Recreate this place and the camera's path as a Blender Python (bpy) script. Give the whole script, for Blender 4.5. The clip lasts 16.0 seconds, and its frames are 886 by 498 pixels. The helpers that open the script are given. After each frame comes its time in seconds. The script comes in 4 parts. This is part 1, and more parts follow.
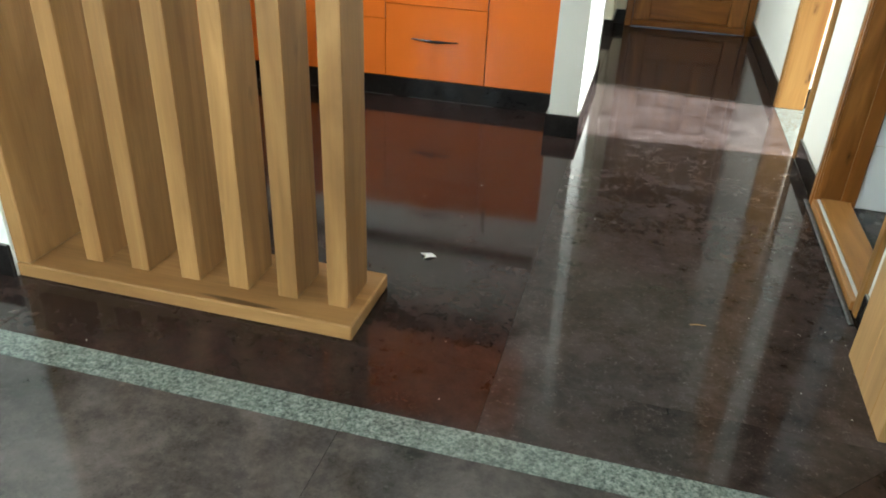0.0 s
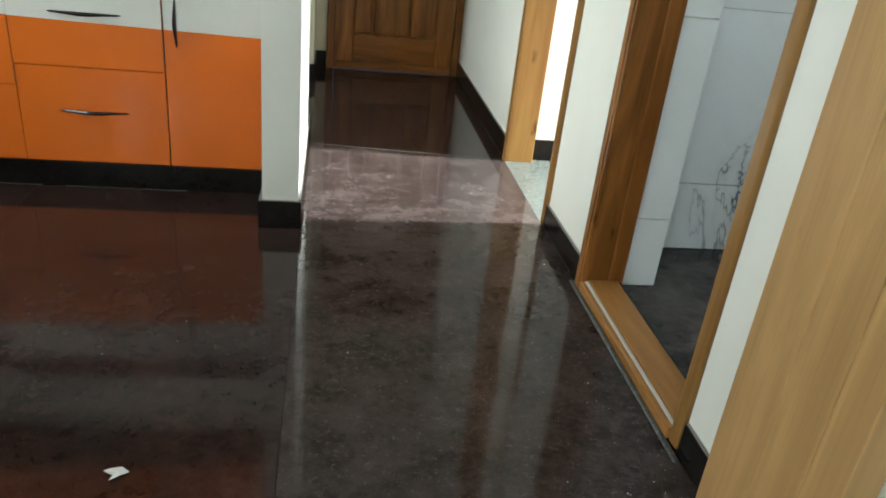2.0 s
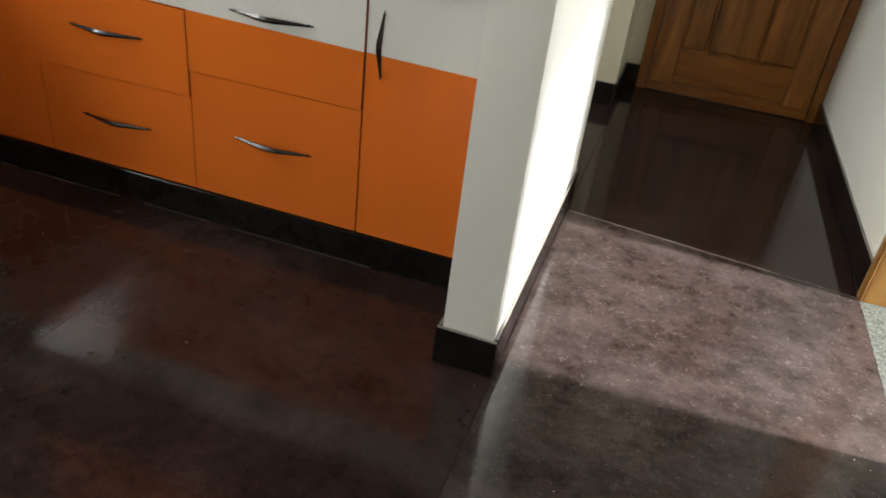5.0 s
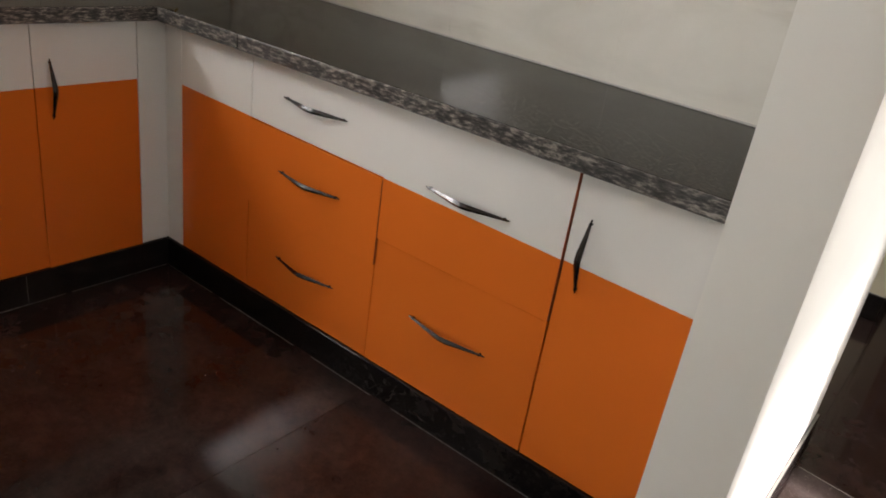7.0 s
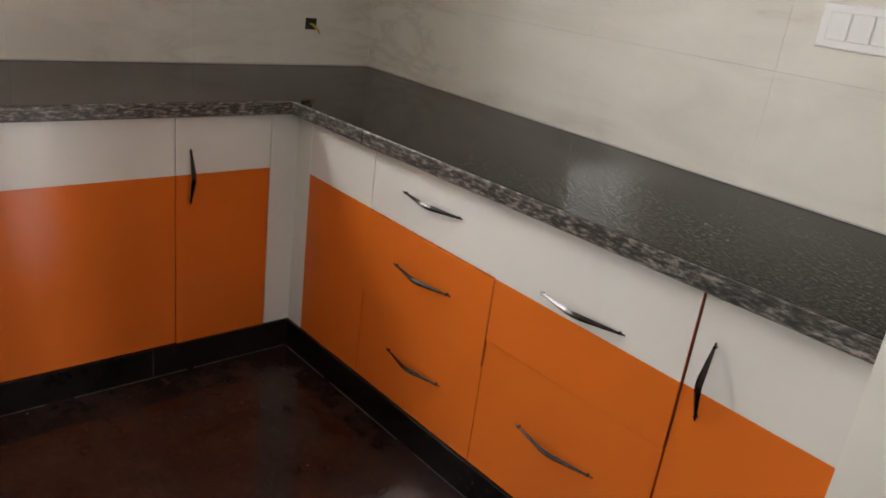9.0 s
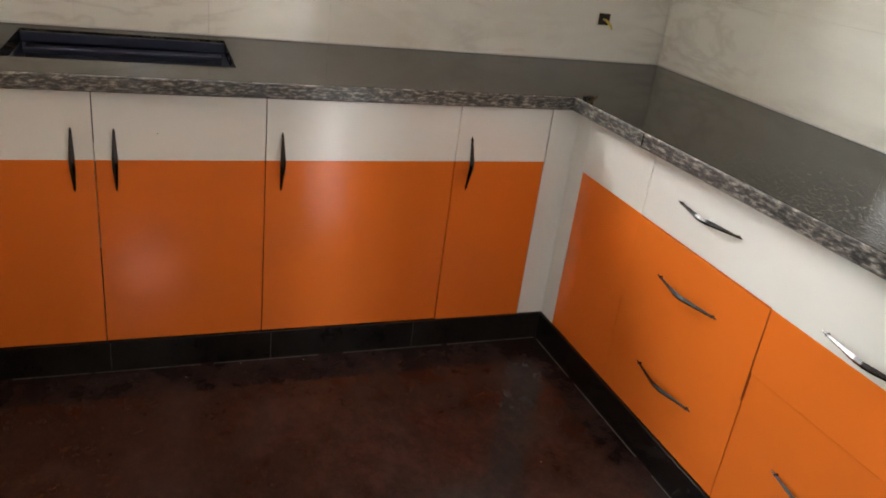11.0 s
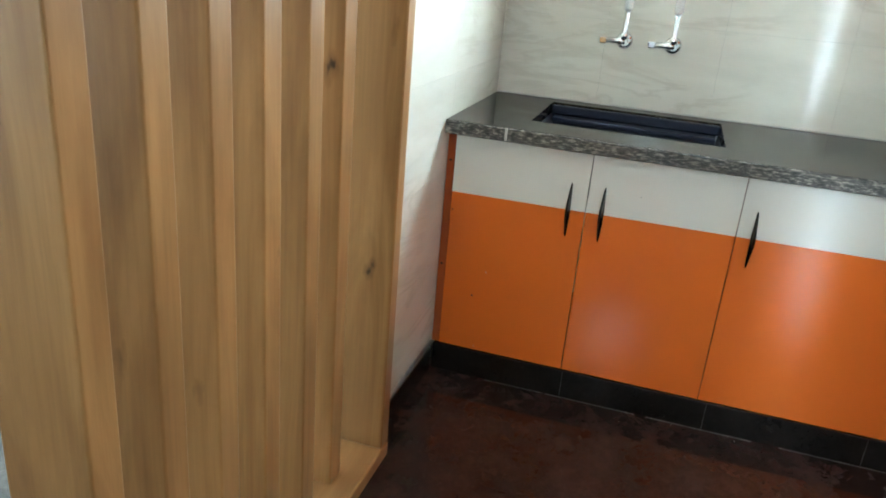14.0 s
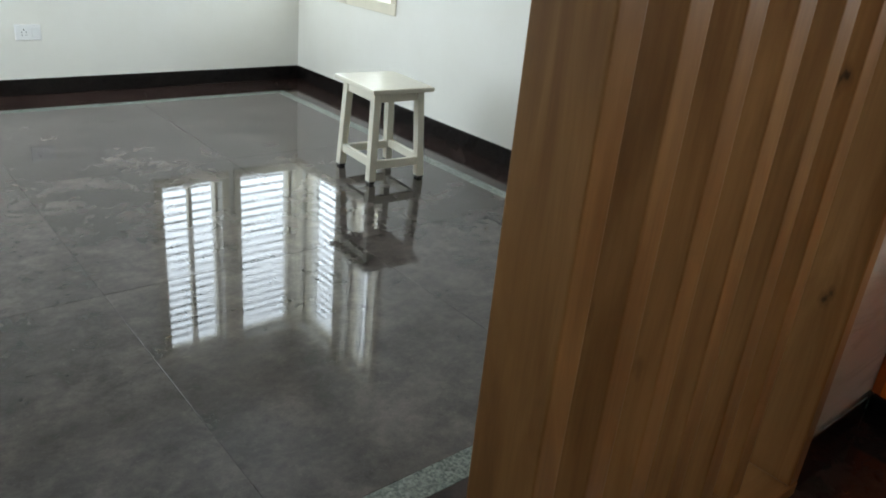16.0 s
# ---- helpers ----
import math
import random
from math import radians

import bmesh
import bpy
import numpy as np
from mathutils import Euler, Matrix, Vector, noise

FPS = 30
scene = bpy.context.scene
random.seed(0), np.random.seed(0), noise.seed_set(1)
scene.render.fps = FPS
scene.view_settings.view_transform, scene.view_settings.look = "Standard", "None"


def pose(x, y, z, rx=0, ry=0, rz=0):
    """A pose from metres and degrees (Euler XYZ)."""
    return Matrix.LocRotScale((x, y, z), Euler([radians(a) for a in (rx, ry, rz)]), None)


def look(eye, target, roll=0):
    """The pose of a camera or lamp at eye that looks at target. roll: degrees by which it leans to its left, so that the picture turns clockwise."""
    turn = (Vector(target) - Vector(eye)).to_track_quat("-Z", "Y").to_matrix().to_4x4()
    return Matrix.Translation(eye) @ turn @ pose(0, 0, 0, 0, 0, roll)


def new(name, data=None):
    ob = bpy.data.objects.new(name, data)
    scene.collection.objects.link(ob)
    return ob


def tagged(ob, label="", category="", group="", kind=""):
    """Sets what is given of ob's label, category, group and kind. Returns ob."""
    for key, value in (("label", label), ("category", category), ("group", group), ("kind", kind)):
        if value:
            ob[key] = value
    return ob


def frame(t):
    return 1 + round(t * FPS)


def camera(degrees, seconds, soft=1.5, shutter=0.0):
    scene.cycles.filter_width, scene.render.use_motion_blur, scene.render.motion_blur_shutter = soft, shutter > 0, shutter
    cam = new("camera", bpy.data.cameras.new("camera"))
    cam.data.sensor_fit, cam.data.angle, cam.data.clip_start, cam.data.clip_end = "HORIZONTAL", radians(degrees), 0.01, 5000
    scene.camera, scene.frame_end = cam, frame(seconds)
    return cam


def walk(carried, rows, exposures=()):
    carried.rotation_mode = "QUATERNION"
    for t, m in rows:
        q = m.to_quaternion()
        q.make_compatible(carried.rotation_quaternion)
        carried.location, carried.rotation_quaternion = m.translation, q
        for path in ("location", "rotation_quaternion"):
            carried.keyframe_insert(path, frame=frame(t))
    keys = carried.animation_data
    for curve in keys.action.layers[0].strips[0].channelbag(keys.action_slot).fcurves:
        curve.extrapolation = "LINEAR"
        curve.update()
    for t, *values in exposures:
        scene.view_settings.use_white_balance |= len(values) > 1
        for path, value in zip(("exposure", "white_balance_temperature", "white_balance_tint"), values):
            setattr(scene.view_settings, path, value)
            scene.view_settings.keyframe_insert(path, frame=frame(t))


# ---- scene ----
cam = camera(61.3, 16.0, soft=1.8)
PATH = [
    (0, (0.236, 1.201, 1.187), (-0.196, 2.898, 0.221), 2.4),
    (0.5, (0.161, 1.355, 1.179), (0.003, 3.125, 0.261), 3.0),
    (1, (0.144, 1.563, 1.178), (0.174, 3.348, 0.277), 3.1),
    (1.5, (0.124, 1.71, 1.177), (0.242, 3.492, 0.277), 4.7),
    (2, (0.091, 1.948, 1.179), (0.405, 3.721, 0.309), 6.3),
    (2.5, (0.059, 2.156, 1.186), (0.537, 3.885, 0.302), 4.7),
    (3, (0.093, 2.369, 1.169), (0.459, 4.099, 0.236), 4.8),
    (3.5, (0.148, 2.539, 1.173), (0.324, 4.27, 0.186), 6.9),
    (4, (0.156, 2.726, 1.163), (0.178, 4.466, 0.177), 8.7),
    (4.5, (0.162, 2.924, 1.172), (0.049, 4.629, 0.134), 8.1),
    (5, (0.219, 3.101, 1.176), (-0.23, 4.758, 0.15), 7.4),
    (5.2, (0.246, 3.156, 1.186), (-0.346, 4.783, 0.185), 7.7),
    (7.5, (0.092, 3.533, 1.286), (-1.017, 4.995, 0.489), 8.5),
    (8, (0.087, 3.562, 1.306), (-1.106, 4.982, 0.558), 8.1),
    (8.2, (0.093, 3.562, 1.307), (-1.129, 4.966, 0.574), 8.1),
    (10.3, (0.045, 3.55, 1.311), (-1.531, 4.531, 0.568), 6.9),
    (10.5, (0.03, 3.533, 1.321), (-1.571, 4.454, 0.553), 7.0),
    (11, (0.061, 3.564, 1.313), (-1.632, 4.266, 0.512), 7.5),
    (11.5, (0.11, 3.511, 1.32), (-1.626, 4.131, 0.544), 7.0),
    (12, (0.213, 3.443, 1.329), (-1.594, 3.886, 0.595), 7.1),
    (12.5, (0.312, 3.446, 1.326), (-1.53, 3.736, 0.603), 7.4),
    (13, (0.327, 3.451, 1.307), (-1.544, 3.565, 0.61), 6.9),
    (13.5, (0.279, 3.548, 1.3), (-1.575, 3.298, 0.592), 6.0),
    (14, (0.235, 3.59, 1.309), (-1.564, 3.084, 0.597), 5.0),
    (14.5, (0.243, 3.606, 1.301), (-1.467, 2.856, 0.584), 5.4),
    (15, (0.265, 3.587, 1.301), (-1.295, 2.587, 0.55), 5.7),
    (15.5, (0.273, 3.562, 1.291), (-1.159, 2.394, 0.525), 4.7),
    (16, (0.345, 3.538, 1.308), (-0.868, 2.169, 0.497), 5.6),
]
EXPOSURES = [
    (0, 0.42, 6350, 1), (0.5, 0.22, 6200, -2), (1, 0.02, 6050, -5), (2.5, -0.16, 6600, 4), (4, -0.28, 6800, 7), (5, -0.42, 6900, 10), (7.5, -0.42, 7150, 20),
    (8.2, -0.40, 7150, 20), (10.5, 0.22, 7000, 16), (12.5, 0.68, 6600, 10), (13.5, 0.85, 5900, 0), (14.5, 0.66, 5650, -4), (15, 0.26, 5900, -3),
    (15.5, -0.56, 6200, 2), (16, -1.0, 6500, 10)]
walk(cam, [(t, look(eye, target, roll)) for t, eye, target, roll in PATH], EXPOSURES)

# ---- world, window light, exposure ----
world = bpy.data.worlds.new("world")
scene.world = world
world.use_nodes = True
sky = world.node_tree.nodes.new("ShaderNodeTexSky")
sky.sky_type, sky.sun_disc = "NISHITA", False
sky.sun_elevation, sky.sun_rotation = radians(48), radians(100)
world.node_tree.nodes["Background"].inputs["Strength"].default_value = 0.10
world.node_tree.links.new(sky.outputs["Color"], world.node_tree.nodes["Background"].inputs["Color"])


def window_light(name, eye, target, width, height, power, colour=(0.88, 0.95, 1.0)):
    lamp = bpy.data.lights.new(name, "AREA")
    lamp.shape, lamp.size, lamp.size_y, lamp.energy, lamp.color = "RECTANGLE", width, height, power, colour
    ob = new(name, lamp)
    ob.matrix_world = look(eye, target)
    return ob


window_light("daylight_west", (-2.99, -1.285, 1.54), (0, -1.285, 1.44), 1.77, 1.9, 225, (0.80, 0.92, 1.0))
window_light("daylight_south", (-2.14, -2.18, 1.55), (-2.14, 0, 1.45), 1.68, 1.9, 180, (0.80, 0.92, 1.0))
window_light("daylight_east", (1.25, -0.5, 1.2), (0, -0.5, 1.0), 1.9, 1.9, 260, (0.82, 0.93, 1.0))
window_light("daylight_kitchen", (-2.92, 3.73, 1.74), (0, 3.73, 1.64), 0.95, 0.8, 150)
window_light("daylight_bedroom", (3.98, 5.02, 1.10), (0, 5.02, 0.95), 0.75, 1.8, 220)
high_sky = window_light("daylight_high", (8.5, 5.0, 4.1), (0.5, 5.0, 0.0), 0.5, 0.8, 470, (0.95, 0.97, 1.0))
high_sky.data.spread = radians(50)
# Added lamp in an unseen side room window, to lift the far corridor.
window_light("daylight_side_room", (-1.97, 6.275, 1.60), (0, 6.275, 1.40), 0.55, 0.8, 32)
# Added lamp behind an unseen ventilator, to brighten the washroom tiles.
window_light("daylight_washroom", (2.92, 3.3, 1.95), (0, 3.3, 1.5), 0.7, 0.6, 25)


# ---- materials ----
def material(name):
    m = bpy.data.materials.new(name)
    m.use_nodes = True
    t = m.node_tree
    return m, t, t.nodes["Principled BSDF"]


def node(t, kind, **values):
    n = t.nodes.new(kind)
    for key, v in values.items():
        n.inputs[key.replace("_", " ")].default_value = v
    return n


def coords(t, scale=(1, 1, 1), shift=True):
    c, m = t.nodes.new("ShaderNodeTexCoord"), t.nodes.new("ShaderNodeMapping")
    m.inputs["Scale"].default_value = scale
    t.links.new(c.outputs["Object"], m.inputs["Vector"])
    if shift:
        info = t.nodes.new("ShaderNodeObjectInfo")
        mul = t.nodes.new("ShaderNodeVectorMath")
        mul.operation = "SCALE"
        mul.inputs[0].default_value = (7.3, 4.1, 9.7)
        t.links.new(info.outputs["Random"], mul.inputs["Scale"])
        t.links.new(mul.outputs["Vector"], m.inputs["Location"])
    return m.outputs["Vector"]


def ramp(t, source, stops):
    r = t.nodes.new("ShaderNodeValToRGB")
    while len(r.color_ramp.elements) < len(stops):
        r.color_ramp.elements.new(0.5)
    for e, (p, c) in zip(r.color_ramp.elements, stops):
        e.position, e.color = p, (*c, 1) if len(c) == 3 else (c[0], c[0], c[0], 1)
    t.links.new(source, r.inputs["Fac"])
    return r.outputs["Color"]


def grey(*pairs):
    return [(p, (v, v, v)) for p, v in pairs]


def blend(t, kind, a, b, fac):
    m = t.nodes.new("ShaderNodeMix")
    m.data_type, m.blend_type = "RGBA", kind
    for socket, v in ((m.inputs["Factor"], fac), (m.inputs[6], a), (m.inputs[7], b)):
        if hasattr(v, "is_linked"):
            t.links.new(v, socket)
        else:
            socket.default_value = v if isinstance(v, float) else (*v, 1)
    return m.outputs[2]


def noise_of(t, vec, scale, detail=4.0, rough=0.55, distortion=0.0):
    n = node(t, "ShaderNodeTexNoise", Scale=scale, Detail=detail, Roughness=rough, Distortion=distortion)
    t.links.new(vec, n.inputs["Vector"])
    return n.outputs["Fac"]


def bump(t, shader, source, strength, distance=0.002):
    b = node(t, "ShaderNodeBump", Strength=strength, Distance=distance)
    t.links.new(source, b.inputs["Height"])
    t.links.new(b.outputs["Normal"], shader.inputs["Normal"])


def granite_floor(name, dark, light, fleck, gloss, dusty, shine, haze):
    m, t, s = material(name)
    v = coords(t)
    big = noise_of(t, v, 2.2, 5, 0.6, 0.6)
    base = ramp(t, big, [(0.3, dark), (0.72, light)])
    base = blend(t, "MULTIPLY", base, ramp(t, noise_of(t, v, 26, 5, 0.72, 0.4), grey((0.36, 0.68), (0.64, 1.32))), 0.85)
    grain = ramp(t, noise_of(t, v, 150, 3, 0.7), grey((0.55, 0), (0.75, 1)))
    base = blend(t, "MIX", base, fleck, ramp(t, noise_of(t, v, 70, 4, 0.75), grey((0.58, 0), (0.78, 0.6))))
    base = blend(t, "MULTIPLY", base, (0.45, 0.42, 0.4), grain)
    base = blend(t, "MULTIPLY", base, ramp(t, noise_of(t, v, 8, 9, 0.68, 0.3), grey((0.32, 0.62), (0.68, 1.38))), 0.7)
    crack = ramp(t, noise_of(t, v, 11, 7, 0.62, 0.8), grey((0.490, 0), (0.5, 0.16), (0.510, 0)))
    crack = blend(t, "MULTIPLY", crack, ramp(t, noise_of(t, v, 6, 3), grey((0.46, 0), (0.6, 1))), 1.0)
    base = blend(t, "MIX", base, fleck, crack)
    smear = noise_of(t, coords(t, (1.0, 1.2, 1.0)), 5.5, 12, 0.74, 0.15)
    base = blend(t, "MIX", base, (0.36, 0.295, 0.28), ramp(t, smear, grey((0.40, 0), (0.74, dusty))))
    t.links.new(base, s.inputs["Base Color"])
    t.links.new(ramp(t, smear, grey((0.40, gloss), (0.80, gloss + haze))), s.inputs["Roughness"])
    s.inputs["Specular IOR Level"].default_value = shine
    bump(t, s, noise_of(t, v, 7, 2), 0.006, 0.002)
    return m


def speckled(name, a, b, c, rough, scale=140, wobble=0.0, stretch=(1, 1, 1), shine=0.5):
    m, t, s = material(name)
    v = coords(t, stretch)
    n1, n2 = noise_of(t, v, scale, 3, 0.7), noise_of(t, v, scale * 0.37, 4, 0.7)
    base = ramp(t, n1, [(0.36, a), (0.50, b), (0.66, c)])
    base = blend(t, "MULTIPLY", base, ramp(t, n2, grey((0.35, 0.45), (0.62, 1.0))), 0.8)
    base = blend(t, "MIX", base, b, ramp(t, noise_of(t, v, 3.5, 5), grey((0.45, 0), (0.75, 0.4))))
    t.links.new(base, s.inputs["Base Color"])
    s.inputs["Roughness"].default_value = rough
    s.inputs["Specular IOR Level"].default_value = shine
    if wobble:
        bump(t, s, n2, wobble, 0.004)
    return m


def wood(name, pale, deep, axis, rough, knots=True):
    m, t, s = material(name)
    scale = [3.4, 3.4, 3.4]
    scale["xyz".index(axis)] = 0.45
    v = coords(t, tuple(scale))
    grain = noise_of(t, v, 2.4, 5, 0.55, 1.6)
    base = ramp(t, grain, [(0.27, deep), (0.50, tuple(0.4 * p + 0.6 * d for p, d in zip(pale, deep))), (0.76, pale)])
    fine_scale = [120.0, 120.0, 120.0]
    fine_scale["xyz".index(axis)] = 2.5
    fine = noise_of(t, coords(t, tuple(fine_scale)), 1.0, 3, 0.6)
    base = blend(t, "MULTIPLY", base, ramp(t, fine, grey((0.3, 0.84), (0.6, 1.0))), 0.7)
    info = t.nodes.new("ShaderNodeObjectInfo")
    base = blend(t, "MULTIPLY", base, ramp(t, info.outputs["Random"], [(0.0, (0.84, 0.82, 0.80)), (1.0, (1.10, 1.08, 1.05))]), 1.0)
    if knots:
        ks = [3.2, 3.2, 3.2]
        ks["xyz".index(axis)] = 1.3
        vor = node(t, "ShaderNodeTexVoronoi", Scale=2.1, Randomness=1.0)
        warp = node(t, "ShaderNodeVectorMath")
        warp.operation = "MULTIPLY_ADD"
        warp.inputs[1].default_value = (0.16, 0.16, 0.16)
        ripple = node(t, "ShaderNodeTexNoise", Scale=9.0, Detail=3.0)
        t.links.new(coords(t, tuple(ks)), ripple.inputs["Vector"])
        t.links.new(ripple.outputs["Color"], warp.inputs[0])
        t.links.new(coords(t, tuple(ks)), warp.inputs[2])
        t.links.new(warp.outputs["Vector"], vor.inputs["Vector"])
        base = blend(t, "MIX", base, tuple(0.55 * d for d in deep), ramp(t, vor.outputs["Distance"], grey((0.03, 0.7), (0.12, 0))))
        base = blend(t, "MIX", base, tuple(0.15 * d for d in deep), ramp(t, vor.outputs["Distance"], grey((0.02, 0.9), (0.05, 0))))
        cs = [9.0, 9.0, 9.0]
        cs["xyz".index(axis)] = 0.9
        base = blend(t, "MIX", base, tuple(0.25 * d for d in deep), ramp(t, noise_of(t, coords(t, tuple(cs)), 1.7, 2, 0.4), grey((0.745, 0), (0.775, 0.8))))
    t.links.new(base, s.inputs["Base Color"])
    s.inputs["Roughness"].default_value, s.inputs["Specular IOR Level"].default_value = rough, 0.25
    bump(t, s, fine, 0.12, 0.001)
    return m


def plaster(name, colour, rough=0.55):
    m, t, s = material(name)
    v = coords(t, shift=False)
    stain = noise_of(t, v, 0.9, 6, 0.6)
    base = blend(t, "MULTIPLY", colour, ramp(t, stain, [(0.3, (0.90, 0.89, 0.86)), (0.65, (1, 1, 1))]), 0.8)
    t.links.new(base, s.inputs["Base Color"])
    s.inputs["Roughness"].default_value = rough
    bump(t, s, noise_of(t, v, 130, 3), 0.10, 0.001)
    return m


def laminate(name, colour, rough):
    m, t, s = material(name)
    v = coords(t)
    base = blend(t, "MULTIPLY", colour, ramp(t, noise_of(t, v, 2.0, 5), grey((0.3, 0.95), (0.7, 1.0))), 1.0)
    specks = ramp(t, noise_of(t, v, 38, 2, 0.4), grey((0.80, 0), (0.83, 0.35)))
    base = blend(t, "MIX", base, (0.55, 0.45, 0.36), specks)
    t.links.new(base, s.inputs["Base Color"])
    s.inputs["Roughness"].default_value, s.inputs["Specular IOR Level"].default_value = rough, 0.42
    bump(t, s, noise_of(t, v, 3, 1), 0.03, 0.004)
    return m


def veined_tile(name, base_a, base_b, vein, stretch, scale, width, amount, rough, shine, detail, bend):
    m, t, s = material(name)
    v = coords(t, stretch, shift=False)
    soft = noise_of(t, v, scale * 0.7, 6, 0.6, 0.8)
    base = ramp(t, soft, [(0.32, base_a), (0.66, base_b)])
    n = noise_of(t, v, scale, detail, 0.6, bend)
    line = ramp(t, n, grey((0.5 - width, 0), (0.5, amount), (0.5 + width, 0)))
    mask = ramp(t, noise_of(t, coords(t, shift=False), 1.3, 3), grey((0.45, 0), (0.54, 1)))
    halo = ramp(t, n, grey((0.5 - 5 * width, 0), (0.5, 0.22 * amount), (0.5 + 5 * width, 0)))
    line = blend(t, "MULTIPLY", blend(t, "LIGHTEN", line, halo, 1.0), mask, 1.0)
    base = blend(t, "MIX", base, vein, line)
    t.links.new(base, s.inputs["Base Color"])
    s.inputs["Roughness"].default_value, s.inputs["Specular IOR Level"].default_value = rough, shine
    return m


def plain(name, colour, rough, metal=0.0, spots=0.12):
    m, t, s = material(name)
    v = coords(t)
    base = blend(t, "MULTIPLY", colour, ramp(t, noise_of(t, v, 24, 4), grey((0.3, 1 - spots), (0.7, 1.0))), 1.0)
    t.links.new(base, s.inputs["Base Color"])
    s.inputs["Roughness"].default_value, s.inputs["Metallic"].default_value = rough, metal
    return m


FLOOR = granite_floor("polished_brown_granite", (0.016, 0.0086, 0.0074), (0.036, 0.0185, 0.0160), (0.066, 0.040, 0.034), 0.075, 0.05, 0.30, 0.04)
FLOOR_LIVING = granite_floor("scuffed_grey_brown_granite", (0.012, 0.0100, 0.0092), (0.078, 0.066, 0.061), (0.13, 0.115, 0.106), 0.03, 0.26, 0.44, 0.06)
FLOOR_DUSTY = granite_floor("dusty_brown_granite", (0.017, 0.0112, 0.0100), (0.042, 0.0275, 0.0245), (0.20, 0.165, 0.156), 0.06, 0.14, 0.26, 0.07)
FLOOR_WASH = granite_floor("cement_smeared_granite", (0.010, 0.0092, 0.0086), (0.034, 0.031, 0.029), (0.15, 0.14, 0.135), 0.08, 0.34, 0.25, 0.12)
# Dusty bedroom granite, with the room's bright reflection put into its pale base.
FLOOR_BEDROOM = granite_floor("dusty_brightened_granite", (0.07, 0.058, 0.053), (0.17, 0.150, 0.140), (0.24, 0.215, 0.205), 0.10, 0.5, 0.35, 0.2)
THRESHOLD = speckled("pale_granite", (0.06, 0.068, 0.06), (0.11, 0.122, 0.11), (0.17, 0.180, 0.165), 0.25)
STRIP = speckled("green_granite_strip", (0.08, 0.10, 0.09), (0.20, 0.235, 0.21), (0.34, 0.37, 0.34), 0.16, 110)
SKIRT = granite_floor("black_granite_skirting", (0.004, 0.0034, 0.0032), (0.011, 0.0090, 0.0084), (0.034, 0.029, 0.028), 0.14, 0.025, 0.2, 0.1)
GROUT = plain("cement_grout", (0.040, 0.036, 0.032), 0.9)
COUNTER = speckled("grey_granite_worktop", (0.002, 0.0018, 0.0016), (0.013, 0.0116, 0.0092), (0.120, 0.104, 0.080), 0.05, 95, 0.0, (1.0, 1.3, 1.0), 0.055)
COUNTER_EDGE = speckled("rough_granite_edge", (0.012, 0.012, 0.012), (0.075, 0.070, 0.064), (0.36, 0.33, 0.29), 0.35, 50, 0.8, (0.8, 0.8, 3.0))
WOOD_V = wood("pale_teak_upright", (0.44, 0.242, 0.094), (0.22, 0.109, 0.039), "z", 0.36)
# Paler copy of the screen's teak; the lining's stronger daylight is in the colour.
WOOD_LIT = wood("teak_painted_lit", (0.52, 0.315, 0.136), (0.37, 0.212, 0.088), "z", 0.36)
WOOD_X = wood("pale_teak_level", (0.44, 0.242, 0.094), (0.24, 0.120, 0.043), "x", 0.42)
TEAK_V = wood("polished_teak_upright", (0.37, 0.143, 0.031), (0.16, 0.054, 0.010), "z", 0.30)
# Paler teak: bedroom sunlight put into the colour, fresher wood at the washroom jamb.
TEAK_PALE = wood("lit_fresh_teak_upright", (0.40, 0.215, 0.070), (0.24, 0.110, 0.030), "z", 0.34)
TEAK_DOOR = wood("figured_teak_door", (0.44, 0.178, 0.042), (0.105, 0.035, 0.007), "z", 0.28)
TEAK_X = wood("polished_teak_level", (0.37, 0.143, 0.031), (0.16, 0.054, 0.010), "x", 0.30)
TEAK_Y = wood("polished_teak_sill", (0.42, 0.20, 0.062), (0.22, 0.10, 0.025), "y", 0.36)
ORANGE = laminate("orange_laminate", (0.74, 0.163, 0.022), 0.16)
WHITE = laminate("white_laminate", (0.77, 0.760, 0.715), 0.17)
ORANGE_EDGE = plain("orange_edge_band", (0.38, 0.07, 0.010), 0.4)
CARCASS = plain("cabinet_carcass_board", (0.10, 0.06, 0.035), 0.7)
PAINT = plaster("off_white_wall_paint", (0.80, 0.79, 0.74))
CREAM = plaster("cream_wall_paint", (0.80, 0.74, 0.58))
CEILING = plaster("white_ceiling_paint", (0.82, 0.82, 0.80), 0.7)
BEIGE_TILE = veined_tile("beige_marble_tile", (0.63, 0.610, 0.54), (0.75, 0.730, 0.66), (0.42, 0.38, 0.31), (0.8, 0.8, 3.4), 2.0, 0.060, 0.36, 0.09, 0.20, 7, 0.7)
WHITE_TILE = veined_tile("white_marble_tile", (0.72, 0.745, 0.755), (0.83, 0.845, 0.86), (0.07, 0.08, 0.10), (1.0, 1.0, 0.75), 1.5, 0.008, 1.0, 0.12, 0.4, 6, 0.6)
CHROME = plain("chrome", (0.82, 0.82, 0.84), 0.08, 1.0, 0.03)
HANDLE = plain("dark_chrome", (0.065, 0.063, 0.063), 0.26, 1.0, 0.1)
SINK = plain("navy_black_composite", (0.010, 0.014, 0.034), 0.32)
IVORY = plain("ivory_enamel_paint", (0.74, 0.71, 0.60), 0.25, 0.0, 0.06)
RUBBER = plain("black_rubber", (0.015, 0.015, 0.015), 0.6)
PLASTIC = plain("white_plastic", (0.80, 0.80, 0.79), 0.25, 0.0, 0.03)
